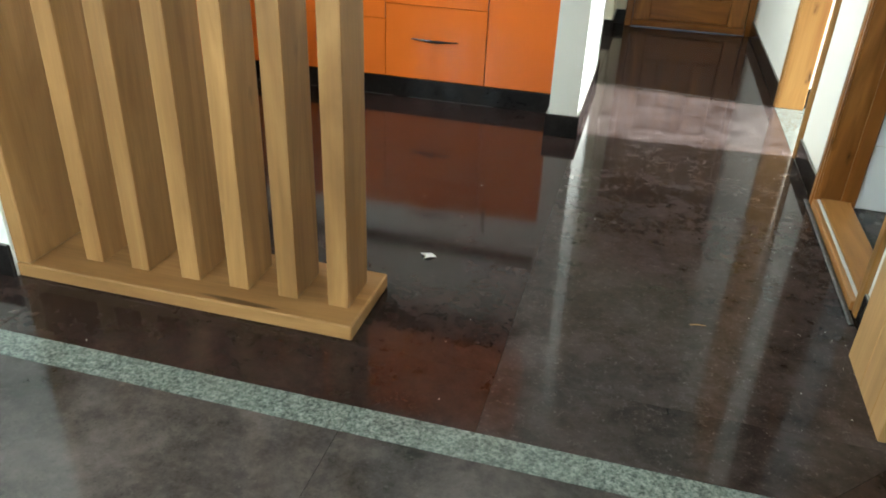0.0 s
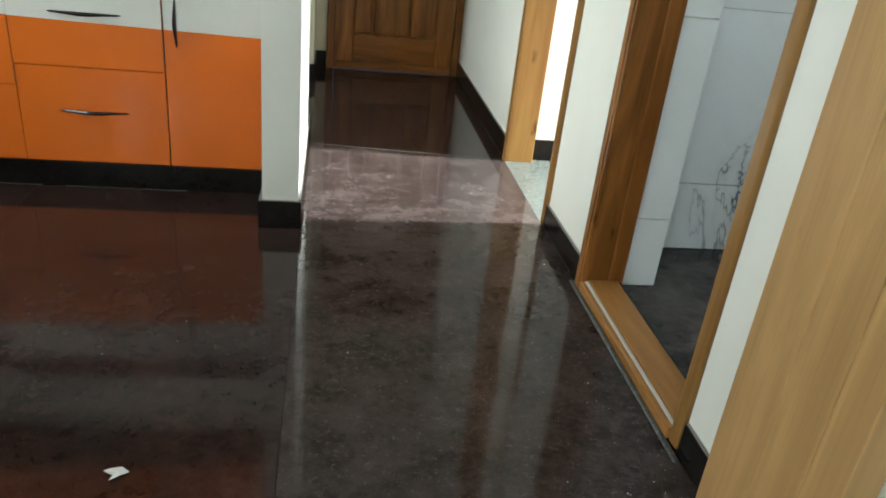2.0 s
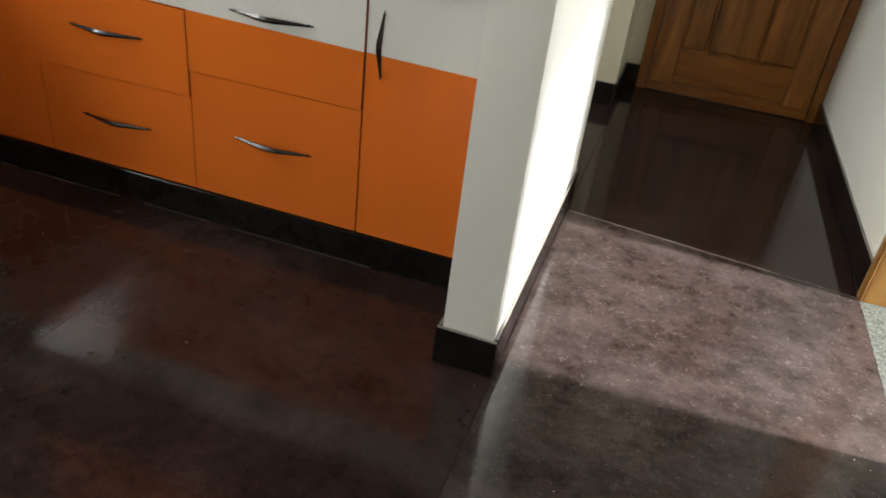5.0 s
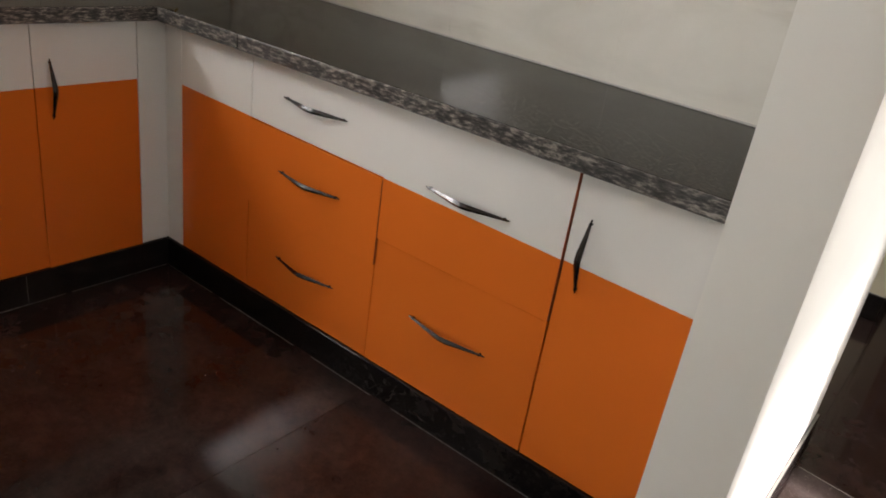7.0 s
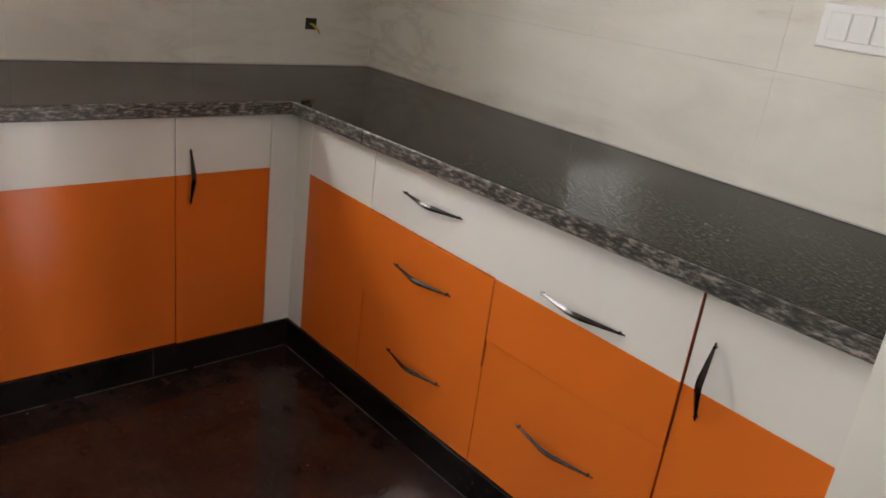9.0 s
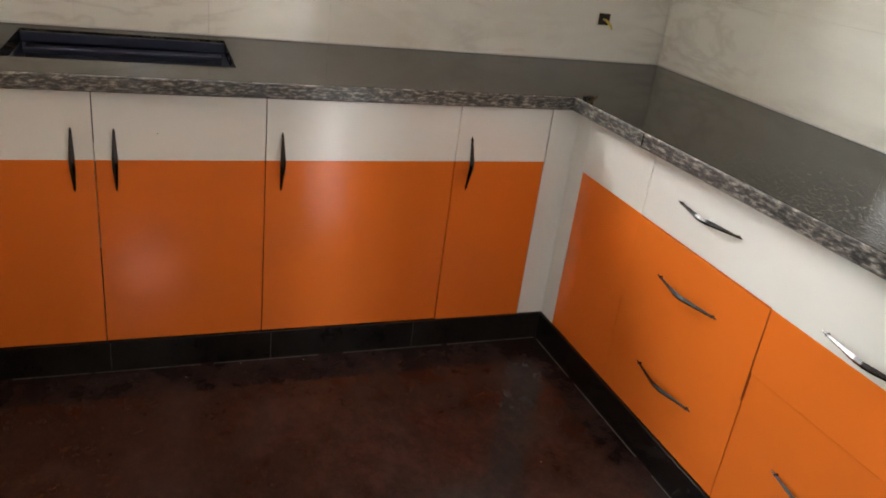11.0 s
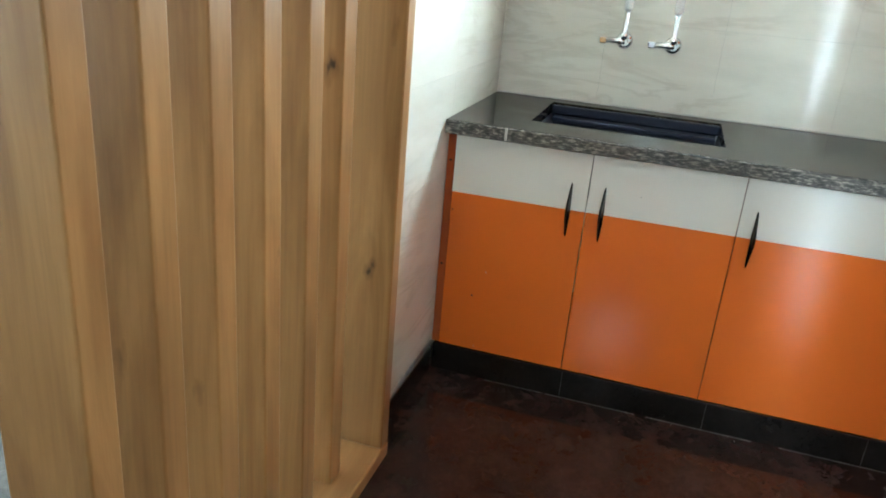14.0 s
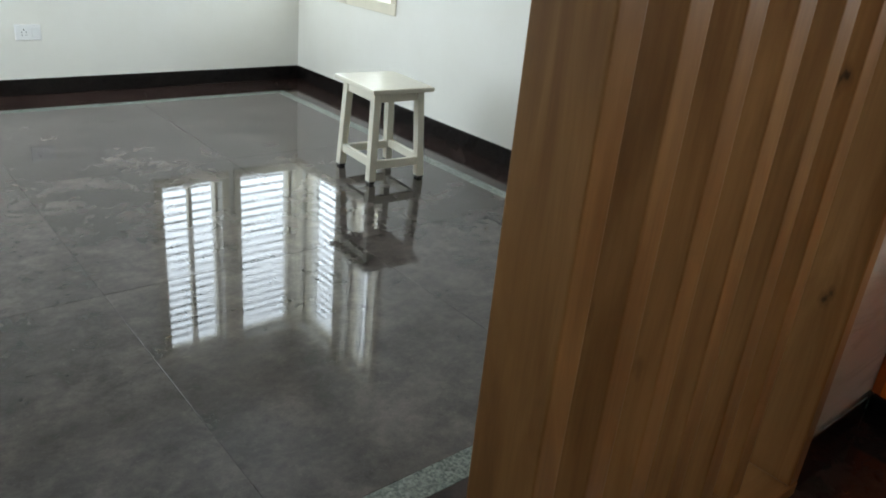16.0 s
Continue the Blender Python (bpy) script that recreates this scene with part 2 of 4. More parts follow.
HOLE = plain("dark_recess", (0.012, 0.011, 0.010), 0.7)
COPPER = plain("yellow_wire", (0.55, 0.38, 0.05), 0.4)
PAPER = plain("torn_white_paper", (0.78, 0.77, 0.74), 0.8)
UPVC = plain("cream_window_frame", (0.72, 0.67, 0.54), 0.35, 0.0, 0.05)
GRILLE = plain("grey_grille_paint", (0.30, 0.30, 0.28), 0.4)
DUST = plain("white_cement_smear", (0.55, 0.53, 0.50), 0.9)
CEMENT = plain("grey_cement", (0.24, 0.225, 0.205), 0.9)
DARK_STONE = speckled("grey_stone_edge", (0.03, 0.03, 0.03), (0.09, 0.09, 0.085), (0.16, 0.16, 0.15), 0.5)


# ---- building helpers ----
def box(x0, x1, y0, y1, z0, z1, bevel=0.0, segments=1, bm=None):
    made = bmesh.new()
    bmesh.ops.create_cube(made, size=1.0)
    for v in made.verts:
        v.co = Vector((x0 + (v.co.x + 0.5) * (x1 - x0), y0 + (v.co.y + 0.5) * (y1 - y0), z0 + (v.co.z + 0.5) * (z1 - z0)))
    if bevel:
        bmesh.ops.bevel(made, geom=made.edges[:], offset=bevel, segments=segments, profile=0.6, affect="EDGES")
    if bm is None:
        return made
    return join(bm, made)


def join(bm, other):
    me = bpy.data.meshes.new("joined")
    other.to_mesh(me)
    other.free()
    bm.from_mesh(me)
    bpy.data.meshes.remove(me)
    return bm


def tube(points, radii, sides=12, bm=None):
    """A closed tube along points with a radius at each."""
    bm = bm or bmesh.new()
    rings = []
    for i, p in enumerate(points):
        a, b = Vector(points[max(i - 1, 0)]), Vector(points[min(i + 1, len(points) - 1)])
        q = (b - a).to_track_quat("Z", "Y")
        rings.append([bm.verts.new(Vector(p) + q @ Vector((radii[i] * math.cos(k * math.tau / sides), radii[i] * math.sin(k * math.tau / sides), 0))) for k in range(sides)])
    for r, s in zip(rings, rings[1:]):
        for k in range(sides):
            bm.faces.new((r[k], r[(k + 1) % sides], s[(k + 1) % sides], s[k])).smooth = True
    bm.faces.new(rings[0][::-1])
    bm.faces.new(rings[-1])
    return bm


def part(name, bm, mat, parent=None, label=""):
    """One mesh object under a thing or a part; bm in world places. The kitchen's back wall runs a little out of square."""
    for v in bm.verts:
        if 5.38 < v.co.y < 5.62 and -2.95 < v.co.x < -0.13:
            v.co.y += 0.05 * (-1.10 - v.co.x)
    root = parent
    while root is not None and root.parent is not None:
        root = root.parent
    if root is not None:
        bm.transform(Matrix.Translation(-root.location))
    bmesh.ops.recalc_face_normals(bm, faces=bm.faces[:])
    me = bpy.data.meshes.new(name)
    bm.to_mesh(me)
    bm.free()
    me.materials.append(mat)
    ob = new(name, me)
    ob.parent = parent
    return tagged(ob, label)


def thing(name, place, label, category, group="", kind=""):
    ob = new(name)
    ob.location = place
    ob.empty_display_size = 0.1
    return tagged(ob, label, category, group, kind)


def structure(name, bm, mat, label, category):
    return tagged(part(name, bm, mat), label, category, "", "structure")


def wall_solid(axis, c0, c1, a0, a1, z0, z1, holes=()):
    """A wall along axis, from c0 to c1 thick, with holes (a, b, bottom, top) through it."""
    cuts_a = sorted({a0, a1, *[h[0] for h in holes], *[h[1] for h in holes]})
    cuts_z = sorted({z0, z1, *[h[2] for h in holes], *[h[3] for h in holes]})
    bm, verts = bmesh.new(), {}

    def at(a, c, z):
        key = (a, c, z)
        if key not in verts:
            verts[key] = bm.verts.new((a, c, z) if axis == "x" else (c, a, z))
        return verts[key]

    def full(i, k):
        if not (0 <= i < len(cuts_a) - 1 and 0 <= k < len(cuts_z) - 1):
            return False
        a, z = 0.5 * (cuts_a[i] + cuts_a[i + 1]), 0.5 * (cuts_z[k] + cuts_z[k + 1])
        return not any(h[0] < a < h[1] and h[2] < z < h[3] for h in holes)

    for i in range(len(cuts_a) - 1):
        for k in range(len(cuts_z) - 1):
            if not full(i, k):
                continue
            a, b, z, w = cuts_a[i], cuts_a[i + 1], cuts_z[k], cuts_z[k + 1]
            for c in (c0, c1):
                bm.faces.new((at(a, c, z), at(b, c, z), at(b, c, w), at(a, c, w)))
            for other, p, q in (((i - 1, k), (a, z), (a, w)), ((i + 1, k), (b, z), (b, w)), ((i, k - 1), (a, z), (b, z)), ((i, k + 1), (a, w), (b, w))):
                if not full(*other):
                    bm.faces.new((at(p[0], c0, p[1]), at(q[0], c0, q[1]), at(q[0], c1, q[1]), at(p[0], c1, p[1])))
    return bm


def slab(corners, z0, z1, chamfer=0.0005):
    """A stone slab with a fine chamfer; corners counter-clockwise in plan."""
    bm = bmesh.new()
    mid = sum((Vector((x, y, 0)) for x, y in corners), Vector()) / len(corners)
    low = [bm.verts.new((x, y, z0)) for x, y in corners]
    rim = [bm.verts.new((x, y, z1 - chamfer)) for x, y in corners]
    top = []
    for x, y in corners:
        p = Vector((x, y, 0))
        q = p + (mid - p).normalized() * chamfer * 1.5
        top.append(bm.verts.new((q.x, q.y, z1)))
    n = len(corners)
    for a, b in ((low, rim), (rim, top)):
        for k in range(n):
            bm.faces.new((a[k], a[(k + 1) % n], b[(k + 1) % n], b[k]))
    bm.faces.new(top)
    bm.faces.new(low[::-1])
    return bm


def rect(x0, x1, y0, y1):
    return [(x0, y0), (x1, y0), (x1, y1), (x0, y1)]


# ---- shell ----
HIGH = 2.90
EAST, WEST, SOUTH, NORTH = 0.964, -2.71, -1.89, 2.712
wall_west = structure("wall_west", wall_solid("y", -2.94, WEST, -2.12, 2.711, -0.1, HIGH, [(-1.89, -1.25, 0.75, 2.30), (-1.13, -0.66, 0.75, 2.30)]), PAINT, "off-white painted living room wall with two windows", "wall")
wall_south = structure("wall_south", wall_solid("x", -2.12, SOUTH, -2.709, 1.20, -0.1, HIGH, [(-2.70, -2.19, 0.78, 2.31), (-2.03, -1.55, 0.78, 2.31)]), PAINT, "off-white painted living room wall with corner windows", "wall")
wall_east = structure("wall_east", wall_solid("y", EAST, 1.20, SOUTH + 0.001, 2.728, -0.1, HIGH, [(-1.40, 0.40, 0.45, 2.10)]), PAINT, "off-white painted living room wall with a wide window", "wall")
wall_kitchen_south = structure("wall_kitchen_south", wall_solid("x", NORTH, 2.942, -2.94, -1.444, -0.1, HIGH), PAINT, "white painted wall between living room and kitchen", "wall")
wall_kitchen_west = structure("wall_kitchen_west", wall_solid("y", -2.85, -2.605, 2.943, 5.68, -0.1, HIGH, [(3.33, 4.13, 1.38, 2.10)]), PAINT, "painted kitchen wall with a window above the sink", "wall")
wall_kitchen_north = structure("wall_kitchen_north", wall_solid("x", 5.445, 5.60, -2.604, -0.136, -0.1, HIGH), PAINT, "painted wall behind the long kitchen worktop", "wall")
wall_corridor_west = structure("wall_corridor_west", wall_solid("y", -0.135, -0.007, 4.498, 5.60, -0.1, HIGH), PAINT, "narrow off-white wall end between kitchen and corridor", "wall")
wall_store = structure("wall_store", wall_solid("y", -0.150, -0.012, 6.69, 7.11, -0.1, HIGH), CREAM, "cream painted wall stub beside the panelled door", "wall")
wall_store_west = structure("wall_store_west", wall_solid("y", -1.90, -1.75, 5.601, 7.31, -0.1, HIGH, [(5.95, 6.60, 1.10, 2.00)]), PAINT, "plain painted side room wall with an added, unseen window", "wall")
wall_corridor_north = structure("wall_corridor_north", wall_solid("x", 7.11, 7.31, -1.749, EAST, -0.1, HIGH, [(0.063, 0.962, -0.1, 2.08)]), CREAM, "cream painted wall round the panelled door", "wall")
wall_corridor_east = structure("wall_corridor_east", wall_solid("y", EAST, 1.215, 2.729, 7.31, -0.1, HIGH, [(3.272, 4.122, -0.1, 2.10), (4.590, 5.400, -0.1, 2.10)]), PAINT, "off-white corridor wall with two door openings", "wall")
wall_washroom_north = structure("wall_washroom_north", wall_solid("x", 4.435, 4.555, 1.216, 4.05, -0.1, HIGH), PAINT, "painted wall between washroom and bedroom", "wall")
# The ventilator hole is unseen, added to let the washroom lamp in.
wall_washroom_east = structure("wall_washroom_east", wall_solid("y", 2.65, 2.85, 2.40, 4.434, -0.1, HIGH, [(3.0, 3.6, 1.7, 2.2)]), PAINT, "painted washroom wall with an unseen, added ventilator", "wall")
wall_washroom_south = structure("wall_washroom_south", wall_solid("x", 2.2, 2.399, 1.201, 2.85, -0.1, HIGH), PAINT, "plain painted washroom wall", "wall")
wall_bedroom_east = structure("wall_bedroom_east", wall_solid("y", 3.75, 3.93, 4.556, 8.25, -0.1, HIGH, [(4.65, 5.40, 0.02, 2.10)]), PAINT, "white bedroom wall with a sunny window", "wall")
wall_bedroom_north = structure("wall_bedroom_north", wall_solid("x", 8.10, 8.25, 0.965, 3.749, -0.1, HIGH), PAINT, "white bedroom wall at the far end", "wall")
wall_bedroom_west = structure("wall_bedroom_west", wall_solid("y", 0.965, 1.215, 7.311, 8.099, -0.1, HIGH), PAINT, "plain white bedroom wall", "wall")
ceiling = structure("ceiling", box(-2.94, 4.05, -2.12, 8.25, HIGH + 0.002, HIGH + 0.15), CEILING, "plain white painted ceiling slab", "ceiling")


def baseboard(x0, x1, y0, y1, high=0.105):
    b = structure("baseboard", box(x0, x1, y0, y1, 0.0005, high, 0.002), SKIRT, "polished black granite skirting along the wall", "baseboard")
    part("cement_line", box(x0 + 0.002, x1 - 0.002, y0 + 0.002, y1 - 0.002, high, high + 0.0012), CEMENT, b, "pale line of cement on top")


T = 0.012
baseboard(WEST, WEST + T, SOUTH + T, NORTH)
baseboard(WEST, EAST - T, SOUTH, SOUTH + T)
baseboard(EAST - T, EAST, SOUTH + T, 2.728)
baseboard(WEST + T, -1.444, NORTH - T, NORTH)
baseboard(-1.95, -1.444, 2.956, 2.964, 0.088)
baseboard(-0.149, 0.004, 4.486, 4.498, 0.102)
baseboard(-0.149, -0.136, 4.499, 4.79, 0.102)
baseboard(-0.007, 0.004, 4.499, 5.60)
baseboard(-0.012, 0.0, 6.69, 7.098)
baseboard(-0.150, -0.012, 6.678, 6.69)
baseboard(-0.012, 0.062, 7.098, 7.11)
baseboard(EAST - T, EAST, 3.076, 3.266, 0.092)
baseboard(EAST - T, EAST, 4.128, 4.590, 0.092)
baseboard(EAST - T, EAST, 5.380, 7.098)
baseboard(1.090, 1.215, 5.388, 5.400)
baseboard(1.216, 1.228, 5.402, 8.10)
baseboard(1.228, 3.738, 8.088, 8.10)
baseboard(3.738, 3.75, 5.42, 8.10)


# ---- windows ----
def window(name, axis, c, a0, a1, z0, z1, mullions, label, bars=True, inside=1):
    """A cream framed window in a wall along axis; c is the plane of the frame, inside the way to the room."""
    place = ((a0 + a1) / 2, c, z0) if axis == "x" else (c, (a0 + a1) / 2, z0)
    w = thing(name, place, label, "window", "", "structure")

    def bit(pa, pb, za, zb, d0, d1, bevel=0.003):
        lo, hi = sorted((c + d0 * inside, c + d1 * inside))
        return box(pa, pb, lo, hi, za, zb, bevel) if axis == "x" else box(lo, hi, pa, pb, za, zb, bevel)

    f = 0.022
    frame_bm = bit(a0 + 0.001, a1 - 0.001, z0 + 0.001, z0 + f, -0.03, 0.03)
    for p, q, r, s in ((a0 + 0.001, a1 - 0.001, z1 - f, z1 - 0.001), (a0 + 0.001, a0 + f, z0 + f, z1 - f), (a1 - f, a1 - 0.001, z0 + f, z1 - f)):
        join(frame_bm, bit(p, q, r, s, -0.03, 0.03))
    wf = part("window_frame", frame_bm, UPVC, w)
    for mu in mullions:
        part("mullion", bit(mu - 0.016, mu + 0.016, z0 + f, z1 - f, -0.025, 0.025), UPVC, w)
    if bars:
        n = int((z1 - z0 - 2 * f) / 0.072)
        for k in range(1, n + 1):
            z = z0 + f + k * (z1 - z0 - 2 * f) / (n + 1)
            part("grille_bar", bit(a0 + f, a1 - f, z - 0.008, z + 0.008, -0.077, -0.061, 0.0), GRILLE, w)
    if bars:
        d0, d1 = 0.1205, 0.132
        trim = bit(a0 - 0.06, a1 + 0.06, z0 - 0.075, z0 - 0.001, d0, d1, 0.003)
        for p, q, r, t in ((a0 - 0.06, a1 + 0.06, z1 + 0.001, z1 + 0.06), (a0 - 0.06, a0 - 0.001, z0 - 0.0005, z1 + 0.0005), (a1 + 0.001, a1 + 0.06, z0 - 0.0005, z1 + 0.0005)):
            join(trim, bit(p, q, r, t, d0, d1, 0.003))
        part("surround", trim, UPVC, w)
    return w


window("window_1", "y", WEST - 0.12, -1.89, -1.25, 0.75, 2.30, [], "cream framed window with level security bars")
window("window_2", "y", WEST - 0.12, -1.13, -0.66, 0.75, 2.30, [-0.89], "narrow cream framed window with level security bars")
window("window_3", "x", SOUTH - 0.12, -2.70, -2.19, 0.78, 2.31, [], "cream framed corner window with level security bars")
window("window_4", "x", SOUTH - 0.12, -2.03, -1.55, 0.78, 2.31, [-1.80], "cream framed window with two lights and security bars")
window("window_5", "y", -2.735, 3.33, 4.13, 1.38, 2.10, [3.74], "kitchen window with two lights above the sink")
# Unseen window, added as the opening for the side room lamp.
window("window_8", "y", -1.825, 5.95, 6.60, 1.10, 2.00, [], "unseen side room window added to light the corridor", False)
window("window_6", "y", 3.84, 4.65, 5.40, 0.02, 2.10, [], "bright balcony opening opposite the door", False, -1)
window("window_7", "y", EAST + 0.12, -1.40, 0.40, 0.45, 2.10, [-0.5], "wide living room window", True, -1)


# ---- doors ----
def moulded_jamb(y_in, y_out, x0, x1, z1):
    """An upright door jamb of teak, with a stepped and rounded face towards the corridor."""
    lo, hi = sorted((y_in, y_out))
    bm = box(x0 + 0.012, x1, lo, hi, 0.0, z1, 0.002)
    w = hi - lo
    join(bm, box(x0, x0 + 0.0118, lo + 0.30 * w, hi, 0.0, z1, 0.004, 2))
    join(bm, box(x0 + 0.004, x0 + 0.0118, lo, lo + 0.26 * w, 0.0, z1, 0.003, 2))
    return bm


wc = thing("door_frame", (1.02, 3.70, 0), "polished teak washroom door frame without a door leaf", "door frame", "", "structure")
part("far_jamb", moulded_jamb(4.072, 4.121, 0.944, 1.096, 2.09), TEAK_DOOR, wc)
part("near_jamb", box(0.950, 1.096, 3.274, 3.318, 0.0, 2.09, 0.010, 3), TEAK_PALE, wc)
part("head", box(0.944, 1.096, 3.274, 4.121, 2.091, 2.099, 0.002), TEAK_Y, wc)
part("architrave", box(0.946, 0.9635, 3.262, 4.128, 2.1005, 2.16, 0.004), TEAK_Y, wc)
part("stop_bead", box(1.040, 1.090, 4.058, 4.071, 0.042, 2.09, 0.003), TEAK_V, wc)
sill = part("threshold", box(0.944, 1.078, 3.319, 4.071, 0.001, 0.034, 0.003), TEAK_Y, wc)
part("step", box(0.972, 1.074, 3.320, 4.070, 0.0345, 0.042, 0.004, 2), TEAK_Y, sill)
part("filler_line", box(0.959, 0.9695, 3.325, 4.065, 0.0345, 0.038, 0.001), DUST, sill, "pale dusty line of filler")
part("stone_edge", box(0.927, 0.943, 3.230, 4.128, 0.001, 0.009, 0.003), DARK_STONE, wc)

bed = thing("door_frame", (1.02, 4.99, 0), "polished teak bedroom door frame, sunlight painted into its jambs", "door frame", "", "structure")
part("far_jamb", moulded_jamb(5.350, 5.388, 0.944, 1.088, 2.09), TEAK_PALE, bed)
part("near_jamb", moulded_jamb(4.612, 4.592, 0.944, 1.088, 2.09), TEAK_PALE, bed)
part("head", box(0.944, 1.088, 4.592, 5.388, 2.091, 2.099, 0.002), TEAK_Y, bed)

front = thing("door_1", (0.515, 7.10, 0), "closed brown panelled teak door in its frame", "door", "", "structure")
for x0, x1 in ((0.064, 0.114), (0.913, 0.961)):
    part("jamb", box(x0, x1, 7.065, 7.19, 0.0, 2.03, 0.004), TEAK_V, front)
part("head", box(0.064, 0.961, 7.065, 7.19, 2.031, 2.079, 0.004), TEAK_X, front)
leaf = part("leaf", box(0.116, 0.911, 7.105, 7.135, 0.012, 2.026, 0.003), TEAK_DOOR, front)
for x0, x1 in ((0.116, 0.238), (0.791, 0.911)):
    part("stile", box(x0, x1, 7.088, 7.1048, 0.012, 2.026, 0.004), TEAK_DOOR, leaf)
for z0, z1 in ((0.012, 0.060), (0.062, 0.225), (0.80, 0.95), (1.86, 2.026)):
    part("rail", box(0.239, 0.790, 7.088, 7.1048, z0, z1, 0.004), TEAK_X, leaf)
for z0, z1 in ((0.226, 0.799), (0.951, 1.859)):
    for x0, x1 in ((0.244, 0.358), (0.368, 0.608), (0.618, 0.785)):
        part("panel", box(x0, x1, 7.094, 7.1048, z0 + 0.012, z1 - 0.012, 0.009), TEAK_DOOR, leaf)
part("bottom_rail", box(0.115, 0.912, 7.072, 7.0875, 0.004, 0.050, 0.004), TEAK_X, front)


# ---- slatted screen and the wooden lining opposite ----
screen = thing("slatted_screen", (-0.915, 2.86, 0), "pale teak room divider of deep upright slats on a base board", "room divider")
part("base_board", box(-1.442, -0.390, 2.714, 3.008, 0.0, 0.045, 0.004), WOOD_X, screen)
part("end_board", box(-1.442, -1.392, 2.717, 3.006, 0.0455, HIGH - 0.05, 0.004), WOOD_V, screen)
part("top_board", box(-1.442, -0.390, 2.714, 3.008, HIGH - 0.049, HIGH, 0.004), WOOD_X, screen)
for x in (-1.232, -1.078, -0.914, -0.760, -0.609, -0.459):
    part("slat", box(x - 0.030, x + 0.030, 2.793, 2.942, 0.0455, HIGH - 0.0495, 0.004, 2), WOOD_V, screen)

lining = thing("wall_lining", (0.93, 2.89, 0), "pale teak board lining on the wall facing the screen", "wall panelling")
for y0, y1 in ((2.729, 2.812), (2.813, 2.930), (2.931, 3.074)):
    part("board", box(0.900, 0.9635, y0, y1, 0.0, HIGH - 0.001, 0.002), WOOD_LIT, lining)


# ---- kitchen cabinets ----
def handle_mesh(a, b, out, thick):
    """A bowed, tapering pull from a to b; out is the way off the door."""
    a, b, out = Vector(a), Vector(b), Vector(out)
    along = (b - a).normalized()
    side = along.cross(out).normalized()
    bm, rings = bmesh.new(), []
    for f, rise, w, d in ((0.0, 0.004, 0.0018, 0.0015), (0.12, 0.010, 0.004, 0.003), (0.42, 0.026, thick, 0.005), (0.50, 0.028, thick, 0.005), (0.58, 0.026, thick, 0.005), (0.88, 0.010, 0.004, 0.003), (1.0, 0.004, 0.0018, 0.0015)):
        p = a.lerp(b, f) + out * rise
        rings.append([bm.verts.new(p + side * w * s + out * d * o) for s, o in ((-1, 0), (0, 1), (1, 0), (0, -1))])
    for r, s in zip(rings, rings[1:]):
        for k in range(4):
            bm.faces.new((r[k], r[(k + 1) % 4], s[(k + 1) % 4], s[k]))
    bm.faces.new(rings[0][::-1])
    bm.faces.new(rings[-1])
    for f in (0.06, 0.94):
        p = a.lerp(b, f)
        tube([p, p + out * 0.009], [0.0035, 0.0035], 6, bm)
    return bm


FRONT_X, FRONT_Y = -1.966, 4.806
LOW, BAND, HIGH_EDGE = 0.098, 0.642, 0.826
G = 0.0014


def band_at(run, a):
    """Height of the join of orange and white, which the joiner let fall a little along each run."""
    return 0.638 + 0.007 * (a - 2.983) if run == "sink" else 0.646 - 0.0213 * (a + 1.881)


def panel(run, a0, a1, z0, z1):
    if run == "sink":
        bm = box(FRONT_X - 0.018, FRONT_X, a0 + G, a1 - G, z0 + G, z1 - G, 0.0003)
    else:
        bm = box(a0 + G, a1 - G, FRONT_Y, FRONT_Y + 0.018, z0 + G, z1 - G, 0.0003)
    for v in bm.verts:
        if abs(v.co.z - BAND) < 0.005:
            v.co.z += band_at(run, v.co.y if run == "sink" else v.co.x) - BAND
    return bm


def two_tone(name, run, a0, a1, z0, z1, unit, grip=None):
    """A front of orange laminate with a white band above BAND; grip: ('v', a) or ('h', z)."""
    d = part(name, panel(run, a0, a1, z0, min(z1, BAND + G)), ORANGE, unit) if z0 < BAND else part(name, panel(run, a0, a1, z0, z1), WHITE, unit, "glossy white laminate front")
    if z0 < BAND < z1 - 0.01:
        part("white_band", panel(run, a0, a1, BAND - G, z1), WHITE, d, "glossy white laminate band")
    if grip:
        out = (1, 0, 0) if run == "sink" else (0, -1, 0)
        if grip[0] == "v":
            p = [(FRONT_X, grip[1], z) if run == "sink" else (grip[1], FRONT_Y, z) for z in (0.727, 0.557)]
        else:
            p = [(a, FRONT_Y, grip[1]) for a in ((a0 + a1) / 2 - 0.121, (a0 + a1) / 2 + 0.121)]
        part("handle", handle_mesh(p[0], p[1], out, 0.0075), HANDLE, d, "dark chrome bowed pull handle")
    return d


def pull_out(d, a1, z0, z1, by):
    """A drawer that stands a little proud, so that the dark edge of its front shows."""
    part("edge_band", box(a1 - G + 0.0002, a1 - G + 0.0014, FRONT_Y + 0.0004, FRONT_Y + 0.0176, z0 + 0.003, z1 - 0.003), ORANGE_EDGE, d, "dark red edge band")
    d.location.y -= by


def unit_sink(a0, a1, label):
    u = thing("base_cabinet", (-2.28, (a0 + a1) / 2, LOW), label, "kitchen cabinet", "cabinets under the worktop")
    part("body", box(-2.58, FRONT_X - 0.0185, a0, a1, LOW, 0.8285), ORANGE_EDGE, u)
    return u


def unit_side(a0, a1, label):
    u = thing("base_cabinet", ((a0 + a1) / 2, 5.12, LOW), label, "kitchen cabinet", "cabinets under the worktop")
    part("body", box(a0, a1, FRONT_Y + 0.0185, 5.42, LOW, 0.8285), ORANGE_EDGE, u)
    return u


